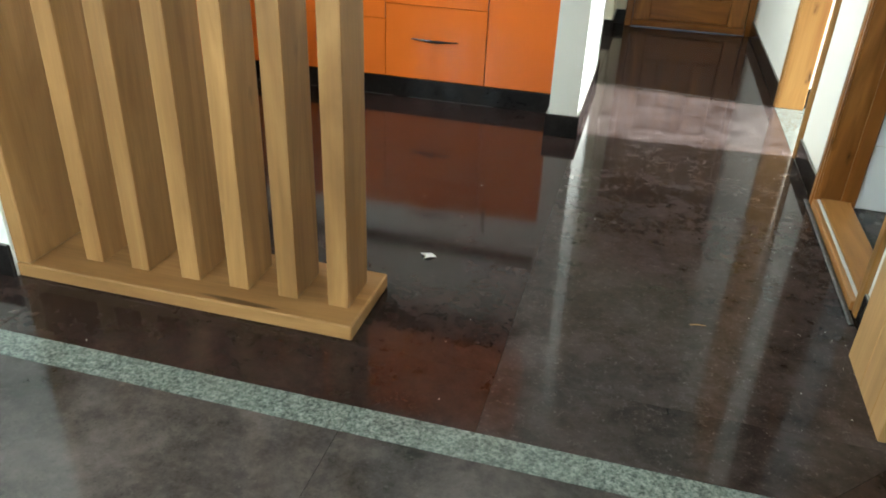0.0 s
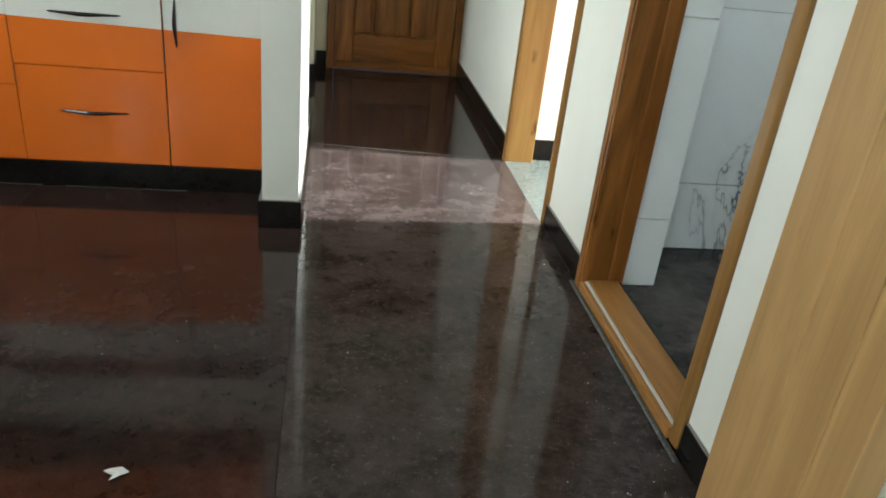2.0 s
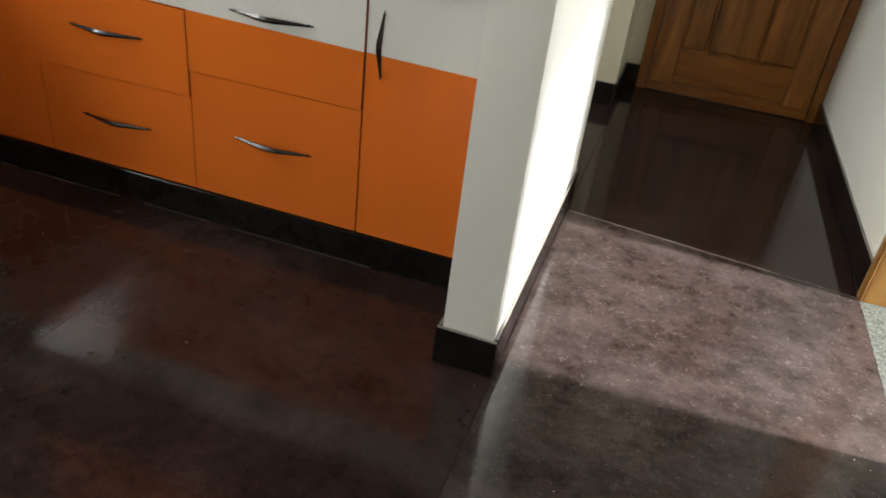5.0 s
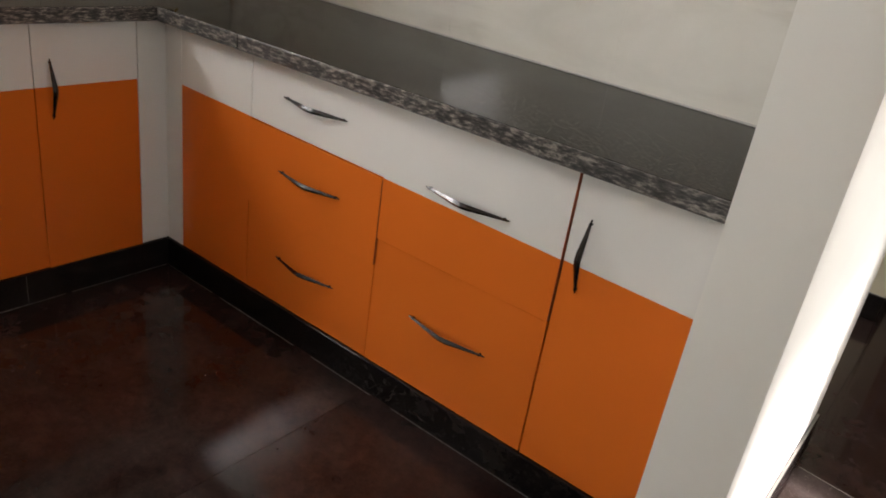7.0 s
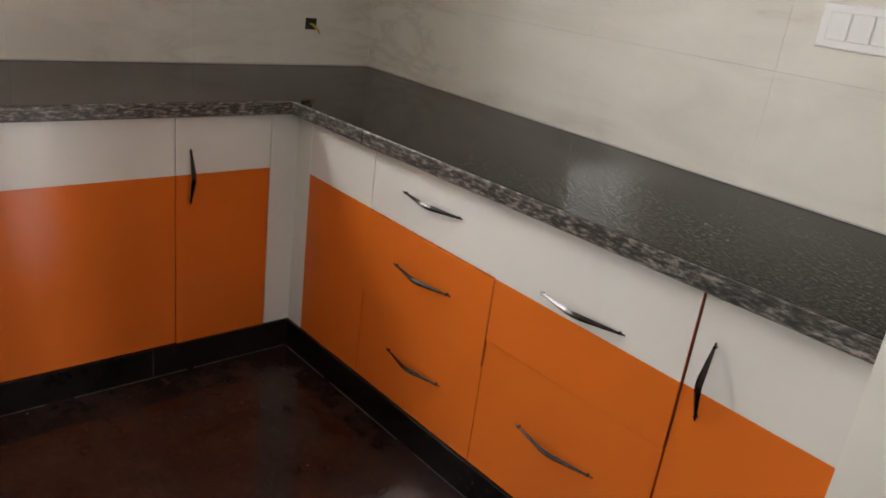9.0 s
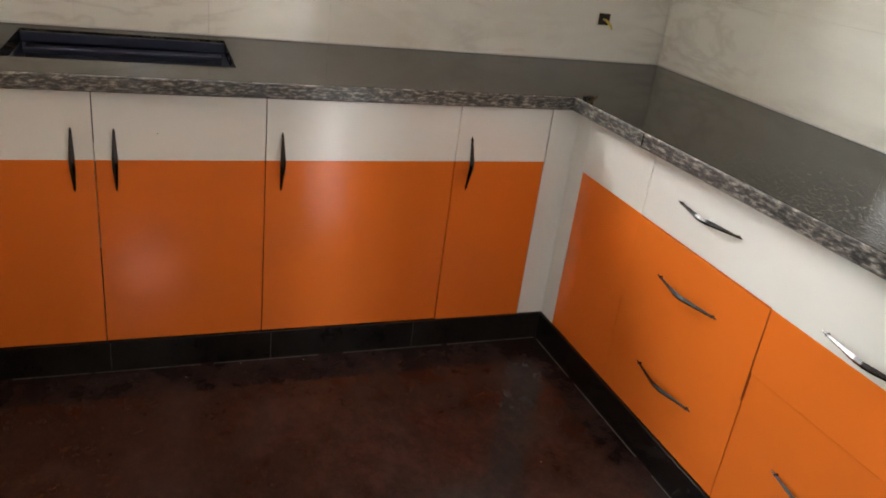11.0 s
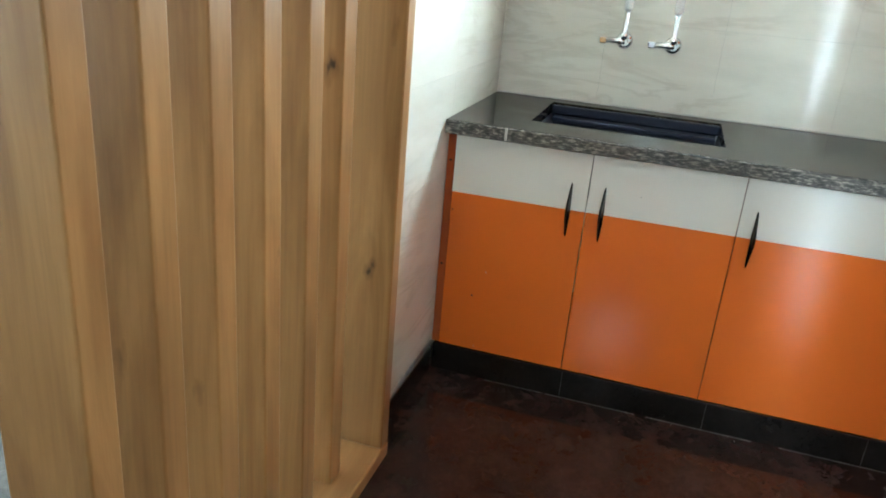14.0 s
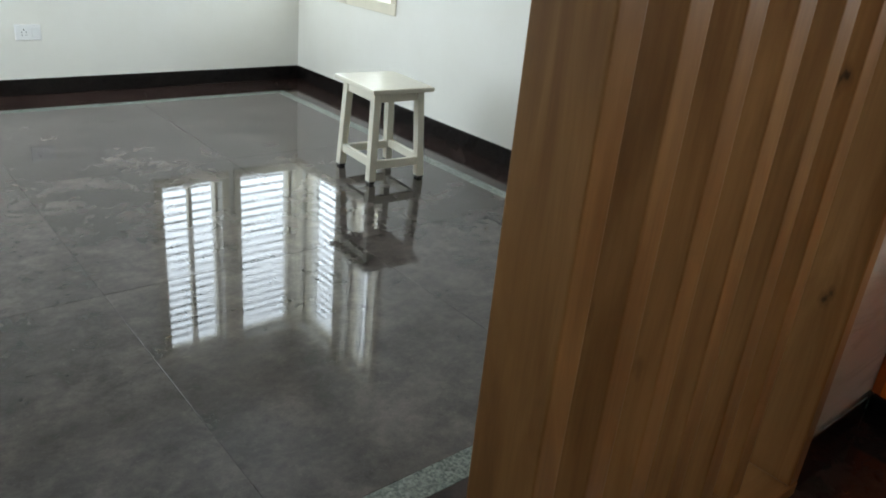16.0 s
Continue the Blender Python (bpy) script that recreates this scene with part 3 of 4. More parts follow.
# The sink cabinet's body is open above, to take the bowl.
u = thing("base_cabinet", (-2.28, 3.40, LOW), "two-door orange and white laminate cabinet below the sink", "kitchen cabinet", "cabinets under the worktop")
part("side_panel", box(-2.58, FRONT_X - 0.006, 2.957, 2.9825, LOW, 0.8285, 0.001), ORANGE_EDGE, u)
part("side_panel", box(-2.58, FRONT_X - 0.0185, 3.822, 3.838, LOW, 0.8285, 0.001), ORANGE_EDGE, u)
part("bottom_panel", box(-2.58, FRONT_X - 0.0185, 2.991, 3.821, LOW, LOW + 0.018, 0.001), CARCASS, u)
two_tone("door", "sink", 2.983, 3.407, LOW, HIGH_EDGE, u, ("v", 3.356))
two_tone("door", "sink", 3.407, 3.840, LOW, HIGH_EDGE, u, ("v", 3.456))
u = unit_sink(3.840, 4.406, "single-door orange and white laminate base cabinet")
two_tone("door", "sink", 3.840, 4.406, LOW, HIGH_EDGE, u, ("v", 3.884))
u = unit_sink(4.406, 4.790, "corner base cabinet with an orange and white door")
two_tone("door", "sink", 4.406, 4.712, LOW - 0.006, HIGH_EDGE, u, ("v", 4.451))
part("filler_strip", box(FRONT_X - 0.018, FRONT_X, 4.713, 4.8245, LOW, HIGH_EDGE, 0.001), WHITE, u, "white laminate corner strip")

u = unit_side(-1.964, -1.545, "blind corner cabinet with an orange and white front")
part("filler_strip", box(-1.9655, -1.882, FRONT_Y, FRONT_Y + 0.018, LOW, HIGH_EDGE, 0.001), WHITE, u, "white laminate corner strip")
two_tone("fixed_front", "side", -1.881, -1.545, LOW, HIGH_EDGE, u)
u = unit_side(-1.545, -1.027, "three-drawer base cabinet, white above orange")
two_tone("drawer", "side", -1.545, -1.027, 0.640, HIGH_EDGE, u, ("h", 0.732))
pull_out(two_tone("drawer", "side", -1.545, -1.027, 0.384, 0.640, u, ("h", 0.522)), -1.027, 0.384, 0.625, 0.005)
two_tone("drawer", "side", -1.545, -1.027, LOW, 0.384, u, ("h", 0.253))
u = unit_side(-1.027, -0.510, "two-drawer base cabinet in orange and white laminate")
pull_out(two_tone("drawer", "side", -1.027, -0.508, 0.461, HIGH_EDGE, u, ("h", 0.654)), -0.508, 0.461, HIGH_EDGE, 0.004)
two_tone("drawer", "side", -1.027, -0.508, LOW, 0.461, u, ("h", 0.298))
u = unit_side(-0.508, -0.151, "single-door base cabinet beside the wall end")
two_tone("door", "side", -0.506, -0.151, LOW, HIGH_EDGE, u, ("v", -0.461))

# Wall cabinets over the long worktop, seen mirrored in the polished floor.
for a0, a1 in ((-2.20, -1.68), (-1.68, -1.16), (-1.16, -0.65), (-0.65, -0.14)):
    u = thing("wall_cabinet", ((a0 + a1) / 2, 5.27, 1.70), "orange laminate wall cabinet hung above the worktop", "kitchen cabinet", "wall cabinets")
    part("body", box(a0 + 0.001, a1 - 0.001, 5.12, 5.432, 1.70, 2.40, 0.001), CARCASS, u)
    d = part("door", box(a0 + G, a1 - G, 5.10, 5.1185, 1.70, 2.40, 0.0012), ORANGE, u)
    part("handle", handle_mesh((a1 - 0.05, 5.10, 1.93), (a1 - 0.05, 5.10, 1.755), (0, -1, 0), 0.0075), HANDLE, d, "dark chrome bowed pull handle")

# Black plinths below the cabinets.
structure("trim_plinth", box(-2.58, -1.957, 2.965, 4.799, 0.0005, LOW - 0.001, 0.002), SKIRT, "polished black granite plinth below the sink cabinets", "plinth")
structure("trim_plinth", box(-1.9565, -0.150, 4.797, 5.42, 0.0005, LOW - 0.001, 0.002), SKIRT, "polished black granite plinth below the drawers", "plinth")

# ---- worktop and sink ----
SX0, SX1, SY0, SY1 = -2.515, -2.096, 3.186, 3.772
worktop = thing("worktop", (-2.2, 4.8, 0.83), "L-shaped grey granite worktop with a rough speckled edge", "worktop")
bm = bmesh.new()
for x0, x1, y0, y1 in ((-2.588, SX0, 2.956, 4.752), (SX1, -1.930, 2.956, 4.752), (SX0, SX1, 2.956, SY0), (SX0, SX1, SY1, 4.752), (-2.588, -1.930, 4.752, 5.432), (-1.930, -0.137, 4.760, 5.432)):
    vs = [bm.verts.new((x, y, 0.870)) for x, y in rect(x0, x1, y0, y1)]
    bm.faces.new(vs)
bmesh.ops.remove_doubles(bm, verts=bm.verts[:], dist=0.0005)
low = bmesh.ops.extrude_face_region(bm, geom=bm.faces[:])
bmesh.ops.translate(bm, verts=[g for g in low["geom"] if isinstance(g, bmesh.types.BMVert)], vec=(0, 0, -0.038))
part("top_slab", bm, COUNTER, worktop)
part("edge", box(-1.930, -1.921, 2.957, 4.760, 0.829, 0.8695, 0.003), COUNTER_EDGE, worktop, "rough speckled granite edge")
part("edge", box(-1.921, -0.138, 4.751, 4.760, 0.829, 0.8695, 0.003), COUNTER_EDGE, worktop, "rough speckled granite edge")
part("grout_line", box(-2.5895, -2.5850, 2.958, 5.4280, 0.8702, 0.8755, 0.001), DUST, worktop, "pale grout along the wall tiles")
part("grout_line", box(-2.5840, -0.140, 5.4285, 5.4335, 0.8702, 0.8755, 0.001), DUST, worktop, "pale grout along the wall tiles")
part("seam", box(-1.9215, -1.9195, 3.142, 3.150, 0.832, 0.8702, 0.0005), DUST, worktop, "white filler in the joint")
part("seam", box(-1.545, -1.542, 4.749, 4.7512, 0.831, 0.8705, 0.0005), HOLE, worktop, "dark joint between two slabs")

bowl = thing("kitchen_sink", (-2.30, 3.48, 0.66), "navy-black composite sink set under the worktop", "sink")
bm = bmesh.new()
levels = ((0.0, 0.8315), (0.006, 0.826), (0.010, 0.80), (0.022, 0.68), (0.045, 0.664))
rings = []
for inset, z in levels:
    rings.append([bm.verts.new((x, y, z)) for x, y in rect(SX0 - 0.004 + inset, SX1 + 0.004 - inset, SY0 - 0.004 + inset, SY1 + 0.004 - inset)])
outer = [[bm.verts.new((x, y, z)) for x, y in rect(SX0 - 0.02, SX1 + 0.02, SY0 - 0.02, SY1 + 0.02)] for z in (0.8315, 0.655)]
for r, s in list(zip(rings, rings[1:])) + [(rings[0], outer[0]), (outer[0], outer[1])]:
    for k in range(4):
        bm.faces.new((r[k], r[(k + 1) % 4], s[(k + 1) % 4], s[k]))
bm.faces.new(rings[-1])
bm.faces.new(outer[1][::-1])
part("bowl", bm, SINK, bowl)
part("rim", box(SX0 + 0.001, SX0 + 0.012, SY0 + 0.001, SY1 - 0.001, 0.832, 0.862, 0.003), SINK, bowl)
part("ledge", box(SX0 + 0.0125, SX0 + 0.075, SY0 + 0.012, SY1 - 0.012, 0.812, 0.828, 0.003), SINK, bowl)
part("drain", tube([(-2.30, 3.48, 0.6642), (-2.30, 3.48, 0.668)], [0.045, 0.04], 20), CHROME, bowl, "chrome drain")


def tap(y):
    x, z = -2.589, 1.105
    t = thing("angle_valve", (x, y, z), "chrome wall valve with an upright pipe above the sink", "tap", "valves above the sink")
    part("flange", tube([(x, y, z), (x + 0.006, y, z), (x + 0.012, y, z)], [0.030, 0.029, 0.018], 20), CHROME, t)
    part("body", tube([(x + 0.012, y, z), (x + 0.050, y, z)], [0.012, 0.013], 14), CHROME, t)
    lever = part("lever", tube([(x + 0.040, y + 0.006, z), (x + 0.040, y - 0.016, z), (x + 0.040, y - 0.020, z), (x + 0.040, y - 0.060, z - 0.002)], [0.0145, 0.0145, 0.012, 0.011], 14), CHROME, t)
    join_bm = box(x + 0.031, x + 0.049, y - 0.084, y - 0.058, z - 0.013, z + 0.010, 0.003)
    part("lever_tip", join_bm, CHROME, lever)
    pipe = part("pipe", tube([(x + 0.042, y, z + 0.008), (x + 0.042, y, z + 0.028), (x + 0.042, y, z + 0.030), (x + 0.042, y, z + 0.36)], [0.014, 0.014, 0.0098, 0.0098], 14), CHROME, t)
    part("sleeve", tube([(x + 0.042, y, z + 0.105), (x + 0.042, y, z + 0.112), (x + 0.042, y, z + 0.34)], [0.0125, 0.0150, 0.0150], 14), PLASTIC, pipe, "pale plastic pipe sleeve")
    return t


tap(3.397)
tap(3.565)

# ---- sockets and switches ----
hole = thing("open_socket_box", (-2.588, 5.210, 1.03), "open wall box with a loose yellow wire", "socket")
bm = box(-2.588, -2.5855, 5.180, 5.245, 1.003, 1.011)
for b in ((-2.588, -2.5855, 5.180, 5.245, 1.055, 1.063), (-2.588, -2.5855, 5.180, 5.187, 1.011, 1.055), (-2.588, -2.5855, 5.238, 5.245, 1.011, 1.055)):
    join(bm, box(*b))
part("rim", bm, UPVC, hole)
# Flat near-black plate: the shade inside the box is put into its colour.
part("recess", box(-2.588, -2.5862, 5.187, 5.238, 1.011, 1.055), HOLE, hole, "dark plate painted as the shaded hollow")
part("wire", tube([(-2.587, 5.210, 1.033), (-2.572, 5.217, 1.030), (-2.560, 5.230, 1.013), (-2.556, 5.237, 1.000)], [0.004, 0.005, 0.005, 0.004], 8), COPPER, hole, "stub of yellow wire")


def switch_plate(x0, x1, z0, z1, wall, way, switches, sockets, label):
    """A modular switch plate on a wall of constant y; way is the side on which the room lies."""
    def b(pa, pb, za, zb, d0, d1, bevel):
        lo, hi = sorted((wall + way * d0, wall + way * d1))
        return box(pa, pb, lo, hi, za, zb, bevel)
    p = thing("switch_plate", ((x0 + x1) / 2, wall, z0), label, "switch")
    plate = part("plate", b(x0, x1, z0, z1, 0.0, 0.009, 0.003), PLASTIC, p)
    zc, h = (z0 + z1) / 2, (z1 - z0) * 0.31
    for s0, s1 in switches:
        part("rocker", b(s0, s1, zc - h, zc + h, 0.0092, 0.013, 0.0015), PLASTIC, p)
    for s0, s1 in sockets:
        face = part("socket_face", b(s0, s1, zc - h, zc + h, 0.0092, 0.011, 0.001), PLASTIC, p)
        for du, dv, r in ((0, 0.55, 0.0045), (-0.35, 0.1, 0.0035), (0.35, 0.1, 0.0035), (-0.35, -0.5, 0.003), (0.35, -0.5, 0.003)):
            u0, v0 = (s0 + s1) / 2 + du * (s1 - s0) / 2, zc + dv * h
            # Dark discs, with the shade of the pin holes in their colour.
            part("pin_hole", tube([(u0, wall + way * 0.0105, v0), (u0, wall + way * 0.0118, v0)], [r, r], 10), HOLE, face)
    return p


switch_plate(-0.701, -0.419, 1.243, 1.343, 5.433, -1, ((-0.679, -0.631), (-0.627, -0.579), (-0.575, -0.527)), ((-0.515, -0.441),), "white switch plate with three rockers and a socket")
switch_plate(-0.404, -0.179, 1.243, 1.343, 5.433, -1, ((-0.384, -0.336), (-0.332, -0.284)), ((-0.274, -0.201),), "white switch plate beside another on the tiles")
switch_plate(-0.846, -0.694, 0.350, 0.448, SOUTH, 1, ((-0.830, -0.790),), ((-0.780, -0.712),), "white socket plate low on the living room wall")

# ---- stool ----
SC, SH = (-1.960, 0.345), 0.500
stool = thing("stool", (SC[0], SC[1], 0), "ivory painted square wooden stool with black feet", "stool")
stool.rotation_euler = (0, 0, radians(-4.5))


part("seat", box(SC[0] - 0.182, SC[0] + 0.182, SC[1] - 0.208, SC[1] + 0.208, SH - 0.026, SH, 0.007, 2), IVORY, stool)


def leg_at(sx, sy, z):
    f = 1 - z / (SH - 0.027)
    return Vector((SC[0] + sx * (0.128 + 0.022 * f), SC[1] + sy * (0.144 + 0.020 * f), z))


for sx in (-1, 1):
    for sy in (-1, 1):
        bm, rings = bmesh.new(), []
        for z in (0.014, SH - 0.0265):
            c = leg_at(sx, sy, z)
            w = 0.021
            rings.append([bm.verts.new(c + Vector((dx * w, dy * w, 0))) for dx, dy in ((-1, -1), (1, -1), (1, 1), (-1, 1))])
        for k in range(4):
            bm.faces.new((rings[0][k], rings[0][(k + 1) % 4], rings[1][(k + 1) % 4], rings[1][k]))
        bm.faces.new(rings[0][::-1])
        bm.faces.new(rings[1])
        bmesh.ops.bevel(bm, geom=bm.edges[:], offset=0.003, segments=1, affect="EDGES")
        leg = part("leg", bm, IVORY, stool)
        c = leg_at(sx, sy, 0.006)
        part("foot_cap", box(c.x - 0.018, c.x + 0.018, c.y - 0.018, c.y + 0.018, 0.0, 0.0138, 0.003), RUBBER, leg, "black rubber foot")


def rung(a, b, half, high, name):
    d = (b - a).normalized()
    n = Vector((-d.y, d.x, 0)) * half
    up = Vector((0, 0, high / 2))
    bm = bmesh.new()
    rings = [[bm.verts.new(p + n * s + up * q) for s, q in ((-1, -1), (1, -1), (1, 1), (-1, 1))] for p in (a + d * 0.019, b - d * 0.019)]
    for k in range(4):
        bm.faces.new((rings[0][k], rings[0][(k + 1) % 4], rings[1][(k + 1) % 4], rings[1][k]))
    bm.faces.new(rings[0][::-1])
    bm.faces.new(rings[1])
    part(name, bm, IVORY, stool)


for (sx, sy), (tx, ty) in (((-1, -1), (1, -1)), ((1, -1), (1, 1)), ((1, 1), (-1, 1)), ((-1, 1), (-1, -1))):
    rung(leg_at(sx, sy, SH - 0.052), leg_at(tx, ty, SH - 0.052), 0.011, 0.05, "apron")
    z = 0.108 if sx == tx else 0.098
    rung(leg_at(sx, sy, z), leg_at(tx, ty, z), 0.011, 0.042, "stretcher")

# ---- litter on the floor ----
scrap = bmesh.new()
pts = [(0.028, 0.004, 0.002), (0.010, 0.016, 0.006), (-0.014, 0.014, 0.003), (-0.024, 0.002, 0.008), (-0.004, -0.006, 0.003), (-0.008, -0.022, 0.004), (0.012, -0.010, 0.007)]
centre = [scrap.verts.new((-0.328, 3.222, h)) for h in (0.006, 0.0045)]
rims = [[scrap.verts.new((-0.328 + x, 3.222 + y, z - d)) for x, y, z in pts] for d in (0.0, 0.0015)]
for k in range(len(pts)):
    j = (k + 1) % len(pts)
    scrap.faces.new((centre[0], rims[0][k], rims[0][j]))
    scrap.faces.new((centre[1], rims[1][j], rims[1][k]))
    scrap.faces.new((rims[0][k], rims[1][k], rims[1][j], rims[0][j]))
tagged(part("paper_scrap", scrap, PAPER), "crumpled scrap of torn white paper on the floor", "litter")

# ---- wall tiles ----
def tiled(host, axis, c0, c1, a_cuts, z_cuts, mat, gap=0.0003, skip=()):
    """Tiles between the cuts, on a plane of constant y (axis x) or constant x (axis y)."""
    for a0, a1 in zip(a_cuts, a_cuts[1:]):
        for z0, z1 in zip(z_cuts, z_cuts[1:]):
            if any(s[0] < (a0 + a1) / 2 < s[1] and s[2] < (z0 + z1) / 2 < s[3] for s in skip):
                continue
            b = (a0 + gap, a1 - gap, c0, c1, z0 + gap, z1 - gap) if axis == "x" else (c0, c1, a0 + gap, a1 - gap, z0 + gap, z1 - gap)
            part("tile", box(*b, min(gap, 0.0007)), mat, host)


tiled(wall_kitchen_west, "y", -2.6045, -2.590, (2.956, 3.33, 3.73, 4.13, 4.73, 5.433), (0.872, 1.17, 1.38, 1.74, 2.10), BEIGE_TILE, 0.0002, [(3.33, 4.13, 1.38, 2.10)])
tiled(wall_kitchen_north, "x", 5.434, 5.4445, (-2.589, -1.98, -1.38, -0.78, -0.1365), (0.872, 1.17, 1.47, 1.77, 2.10), BEIGE_TILE, 0.0002)
tiled(wall_kitchen_south, "x", 2.9425, 2.955, (-2.589, -2.00, -1.472), (0.106, 0.40, 0.70, 1.00, 1.30, 1.60, 1.90, 2.10), BEIGE_TILE, 0.0002)
tiled(wall_corridor_east, "y", 1.2155, 1.230, (2.40, 3.270), (0.001, 0.268, 0.906, 1.54, 2.10), WHITE_TILE, 0.0022)
tiled(wall_corridor_east, "y", 1.2155, 1.230, (4.1105, 4.4225), (0.001, 0.254, 0.906, 1.54, 2.10), WHITE_TILE, 0.0022)
tiled(wall_corridor_east, "x", 4.1105, 4.1215, (1.097, 1.2295), (0.001, 0.254, 0.906, 1.54, 2.10), WHITE_TILE, 0.0022)
tiled(wall_washroom_north, "x", 4.423, 4.4345, (1.2305, 2.33, 2.635), (0.001, 0.272, 0.906, 1.54, 2.10), WHITE_TILE, 0.0022)
tiled(wall_washroom_east, "y", 2.637, 2.6495, (2.40, 3.0, 3.6, 4.422), (0.001, 0.272, 0.906, 1.70, 2.20), WHITE_TILE, 0.0022, [(3.0, 3.6, 1.7, 2.2)])

# ---- floor slabs ----
floor = structure("floor", box(-2.94, 4.05, -2.12, 8.25, -0.16, -0.0035), GROUT, "polished dark brown granite floor with fine joints", "floor")


def lay(corners, mat=FLOOR, name="slab", label=""):
    part(name, slab(corners, -0.0034, 0.0), mat, floor, label)


J = 0.0007


def lay_grid(xs, ys, mat=FLOOR):
    for x0, x1 in zip(xs, xs[1:]):
        for y0, y1 in zip(ys, ys[1:]):
            lay(rect(x0 + J, x1 - J, y0 + J, y1 - J), mat)


X0, X1, Y0, Y1 = WEST, EAST, SOUTH, 2.700
A0, A1, B0, B1 = -2.385, 0.735, -1.535, 2.476
I0, I1, K0, K1 = -2.310, 0.660, -1.460, 2.388
JX = 0.006
lay(rect(-2.94, WEST - 0.002, -2.12, 2.70))
# border between strip and walls, mitred at the corners
lay([(X0, Y0), (X1, Y0), (A1, B0 - J), (A0, B0 - J)])
lay([(X1, Y0 + 2 * J), (X1, Y1 - 2 * J), (A1 + J, B1), (A1 + J, B0)])
lay([(X0, Y1), (A0, B1 + J), (-1.30 - J, B1 + J), (-1.30 - J, Y1)])
lay([(-1.30 + J, B1 + J), (JX - J, B1 + J), (JX - J, Y1), (-1.30 + J, Y1)])
lay([(JX + J, B1 + J), (A1, B1 + J), (X1, Y1), (JX + J, Y1)], FLOOR_DUSTY)
lay([(X0, Y0 + 2 * J), (A0 - J, B0), (A0 - J, B1), (X0, Y1 - 2 * J)])
# green strip
lay([(A0 + J, B0), (A1 - J, B0), (I1, K0 - J), (I0, K0 - J)], STRIP, "strip", "green-grey granite strip")
lay([(A1 - J, B0 + J), (A1 - J, B1 - J), (I1 + J, K1), (I1 + J, K0)], STRIP, "strip", "green-grey granite strip")
for a, b in ((-2.34, -0.29), (-0.29, 0.70)):
    lay(rect(a + J, b - J, K1 + J, B1 - J), STRIP, "strip", "green-grey granite strip")
lay([(A0 + J, B0 + J), (I0 - J, K0), (I0 - J, K1), (A0 + J, B1 - J)], STRIP, "strip", "green-grey granite strip")
lay_grid((I0, -1.31, -0.293, I1), (K0, -0.16, 1.07, K1), FLOOR_LIVING)
# kitchen, corridor
lay_grid((-2.60, -1.98, -1.0, JX), (2.70, 5.44))
lay([(JX + J, 2.70 + J), (0.949, 2.70 + J), (0.949, 5.363), (JX + J, 5.469)], FLOOR_DUSTY)
lay([(JX + J, 5.471), (0.949, 5.365), (0.949, 7.32), (JX + J, 7.32)])
part("cement_joint", slab([(JX + 0.004, 5.4687), (0.947, 5.3627), (0.947, 5.3653), (JX + 0.004, 5.4713)], -0.0005, 0.0006, 0.0002), CEMENT, floor, "pale cement joint across the corridor")
lay_grid((-1.90, -1.0, JX), (5.44, 6.5, 7.32))
lay(rect(0.950, 1.11, 2.70, 4.2))
lay(rect(0.950, 1.22, 4.50, 5.42), THRESHOLD, "threshold_slab", "pale granite threshold in the doorway")
lay_grid((1.111, 2.0, 2.86), (2.2, 3.3, 4.45), FLOOR_WASH)
lay_grid((1.2205, 2.5, 3.95), (4.46, 5.6, 6.8, 8.25), FLOOR_BEDROOM)


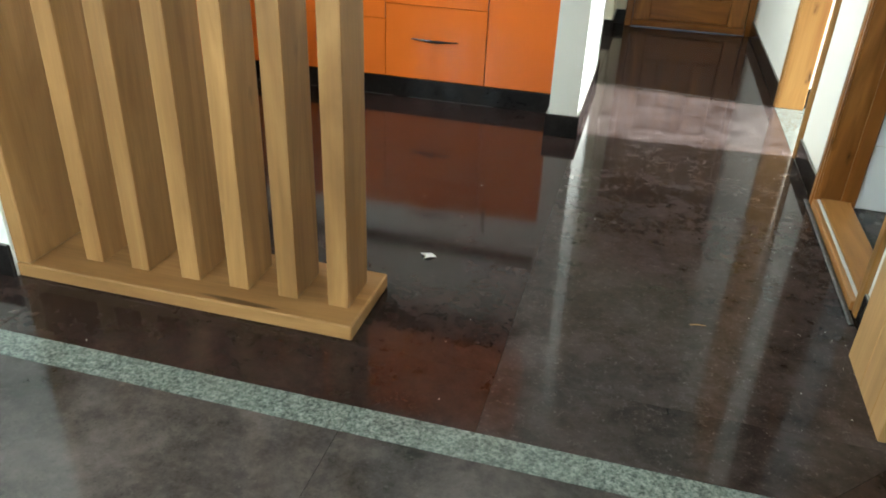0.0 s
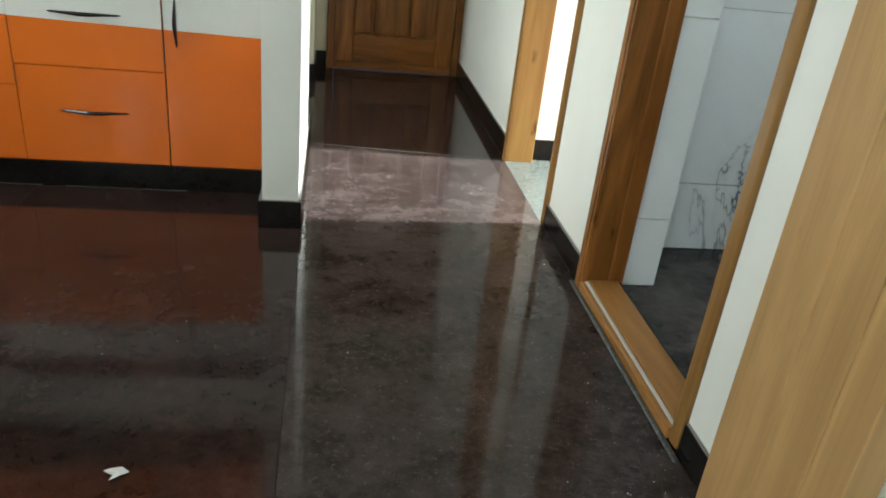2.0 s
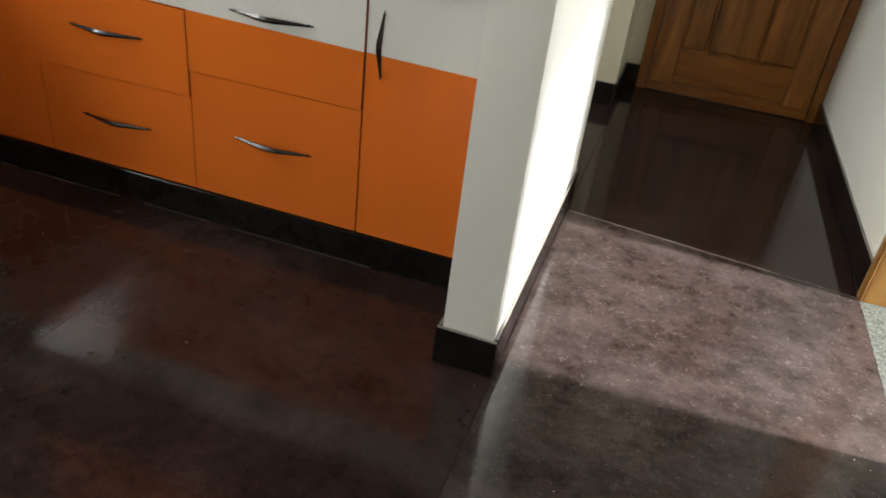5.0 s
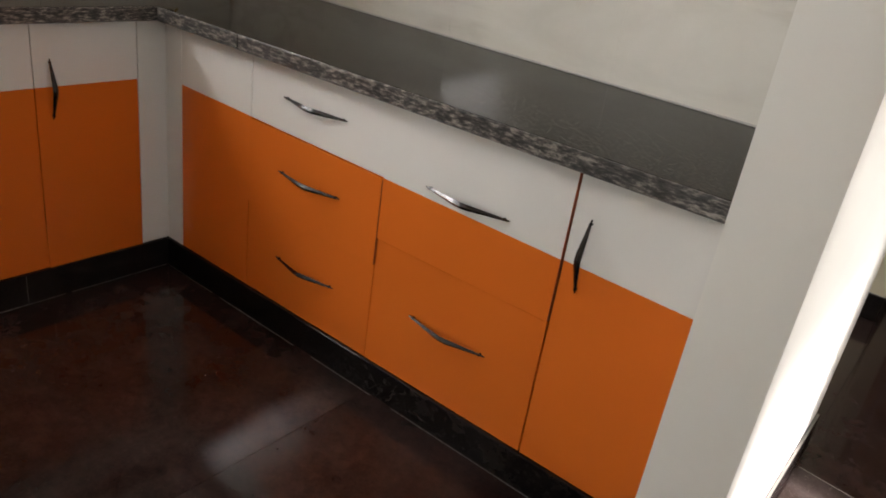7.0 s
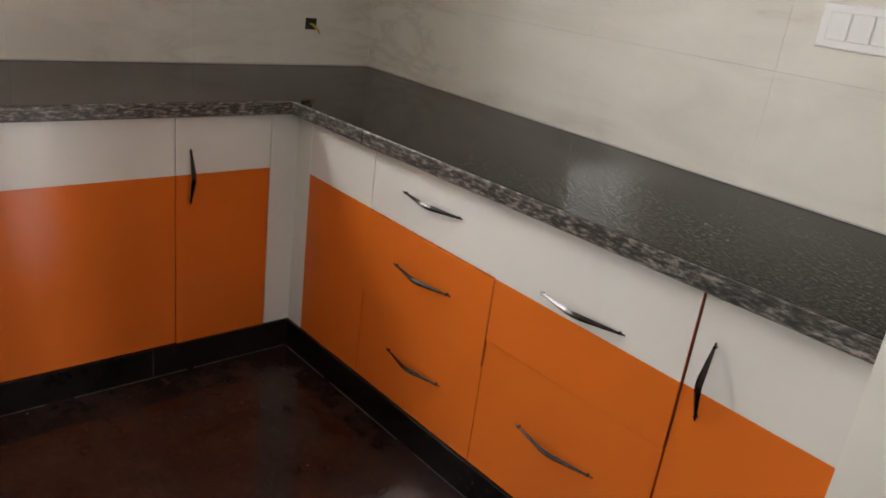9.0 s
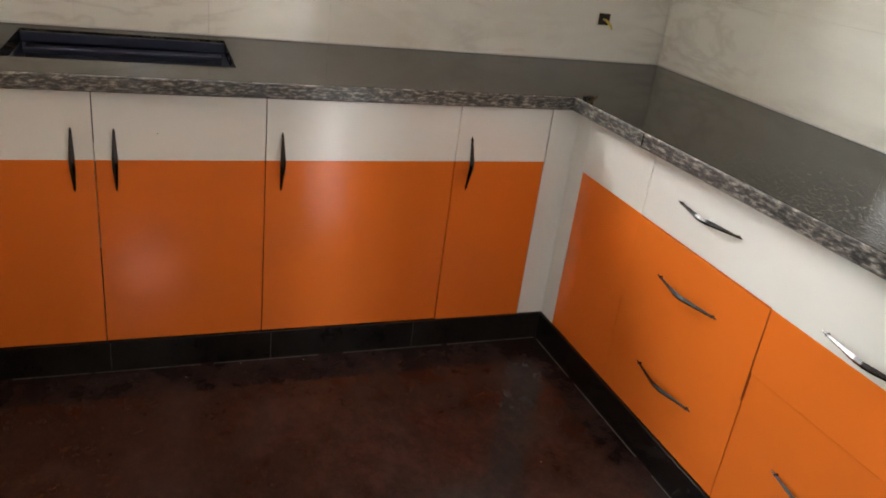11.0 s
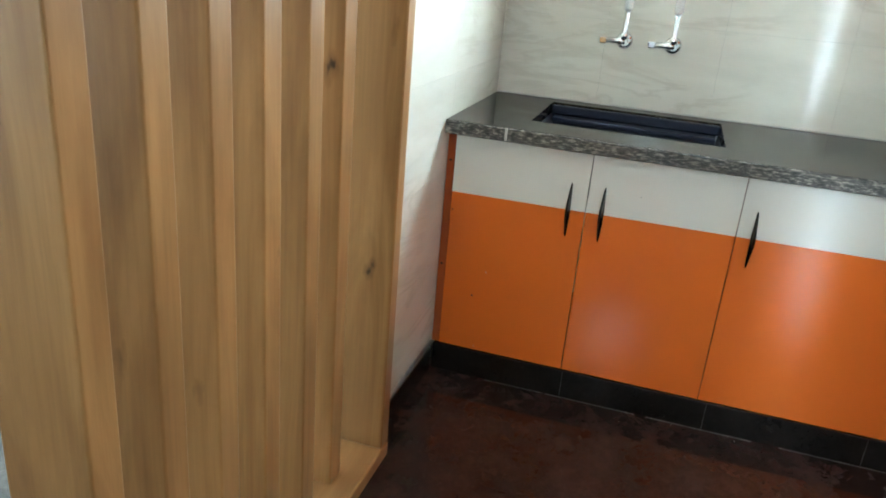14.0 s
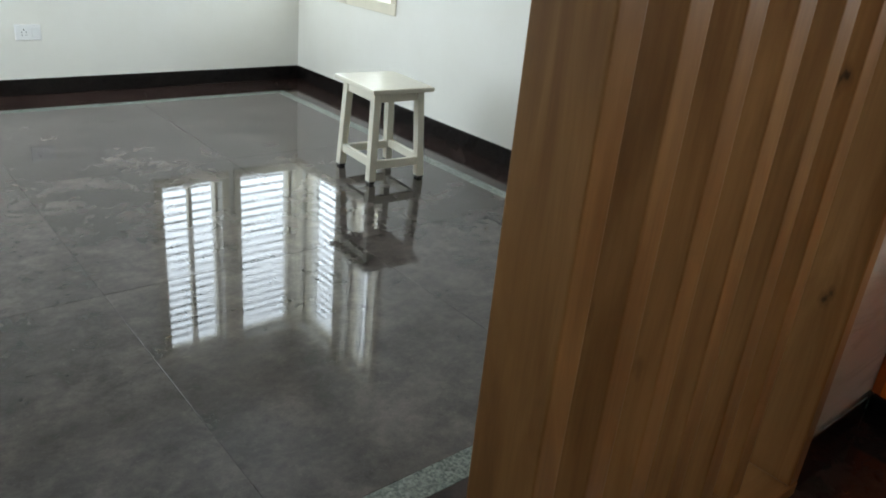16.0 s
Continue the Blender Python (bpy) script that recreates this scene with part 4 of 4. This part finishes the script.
# ---- small marks and litter ----
sink_cabinet_door = bpy.data.objects["door"]
for y, z, r, m in ((3.083, 0.296, 0.0030, HOLE), (3.122, 0.385, 0.0018, DUST), (2.991, 0.579, 0.0022, HOLE), (3.561, 0.715, 0.0015, HOLE)):
    part("screw_mark", tube([(FRONT_X - 0.001, y, z), (FRONT_X + 0.0006, y, z)], [r, r], 8), m, sink_cabinet_door)
side = bpy.data.objects["side_panel"]
for z in (0.737, 0.386):
    part("screw_mark", tube([(FRONT_X - 0.007, 2.969, z), (FRONT_X - 0.0054, 2.969, z)], [0.004, 0.004], 8), HOLE, side)
for y in (3.414, 3.868, 4.33):
    structure("trim_joint", box(-1.9568, -1.9562, y, y + 0.0015, 0.004, LOW - 0.004), DARK_STONE, "thin cement joint in the black plinth", "joint")
for y0, y1 in ((3.16, 3.36), (3.37, 3.66), (3.70, 4.02), (4.10, 4.44), (4.46, 4.79)):
    structure("trim_joint", box(-1.9555, -1.9525, y0, y1, 0.0003, 0.0016), DARK_STONE, "broken pale cement line at the foot of the plinth", "joint")
for x0, x1 in ((-1.94, -1.70), (-1.66, -1.30), (-1.22, -0.98), (-0.90, -0.45)):
    structure("trim_joint", box(x0, x1, 4.7930, 4.7955, 0.0003, 0.0016), DARK_STONE, "broken pale cement line at the foot of the plinth", "joint")
twig = tube([(0.486, 3.085, 0.003), (0.506, 3.091, 0.004), (0.530, 3.093, 0.003)], [0.0012, 0.0018, 0.0010], 6)
tagged(part("wood_shaving", twig, WOOD_X), "thin pale curl of wood on the floor", "litter")
chips, rng = bmesh.new(), random.Random(4)
for k in range(70):
    if k < 46:
        x, y = 0.905 - abs(rng.gauss(0, 0.10)), rng.uniform(2.3, 4.6)
    elif k < 50:
        x, y = -1.945 + abs(rng.gauss(0, 0.05)), rng.uniform(3.0, 4.78)
    else:
        x, y = rng.uniform(-1.9, 0.90), rng.uniform(2.4, 4.7)
    r = rng.uniform(0.0008, 0.0022)
    turn = rng.uniform(0, 6.3)
    low = [chips.verts.new((x + r * rng.uniform(0.7, 1.4) * math.cos(turn + q * 1.571), y + r * rng.uniform(0.7, 1.4) * math.sin(turn + q * 1.571), 0.0002)) for q in range(4)]
    top = chips.verts.new((x, y, r * rng.uniform(0.6, 1.1)))
    chips.faces.new(low[::-1])
    for q in range(4):
        chips.faces.new((low[q], low[(q + 1) % 4], top))
tagged(part("plaster_chips", chips, DUST), "tiny white plaster chips scattered on the floor", "litter", "", "stuff")
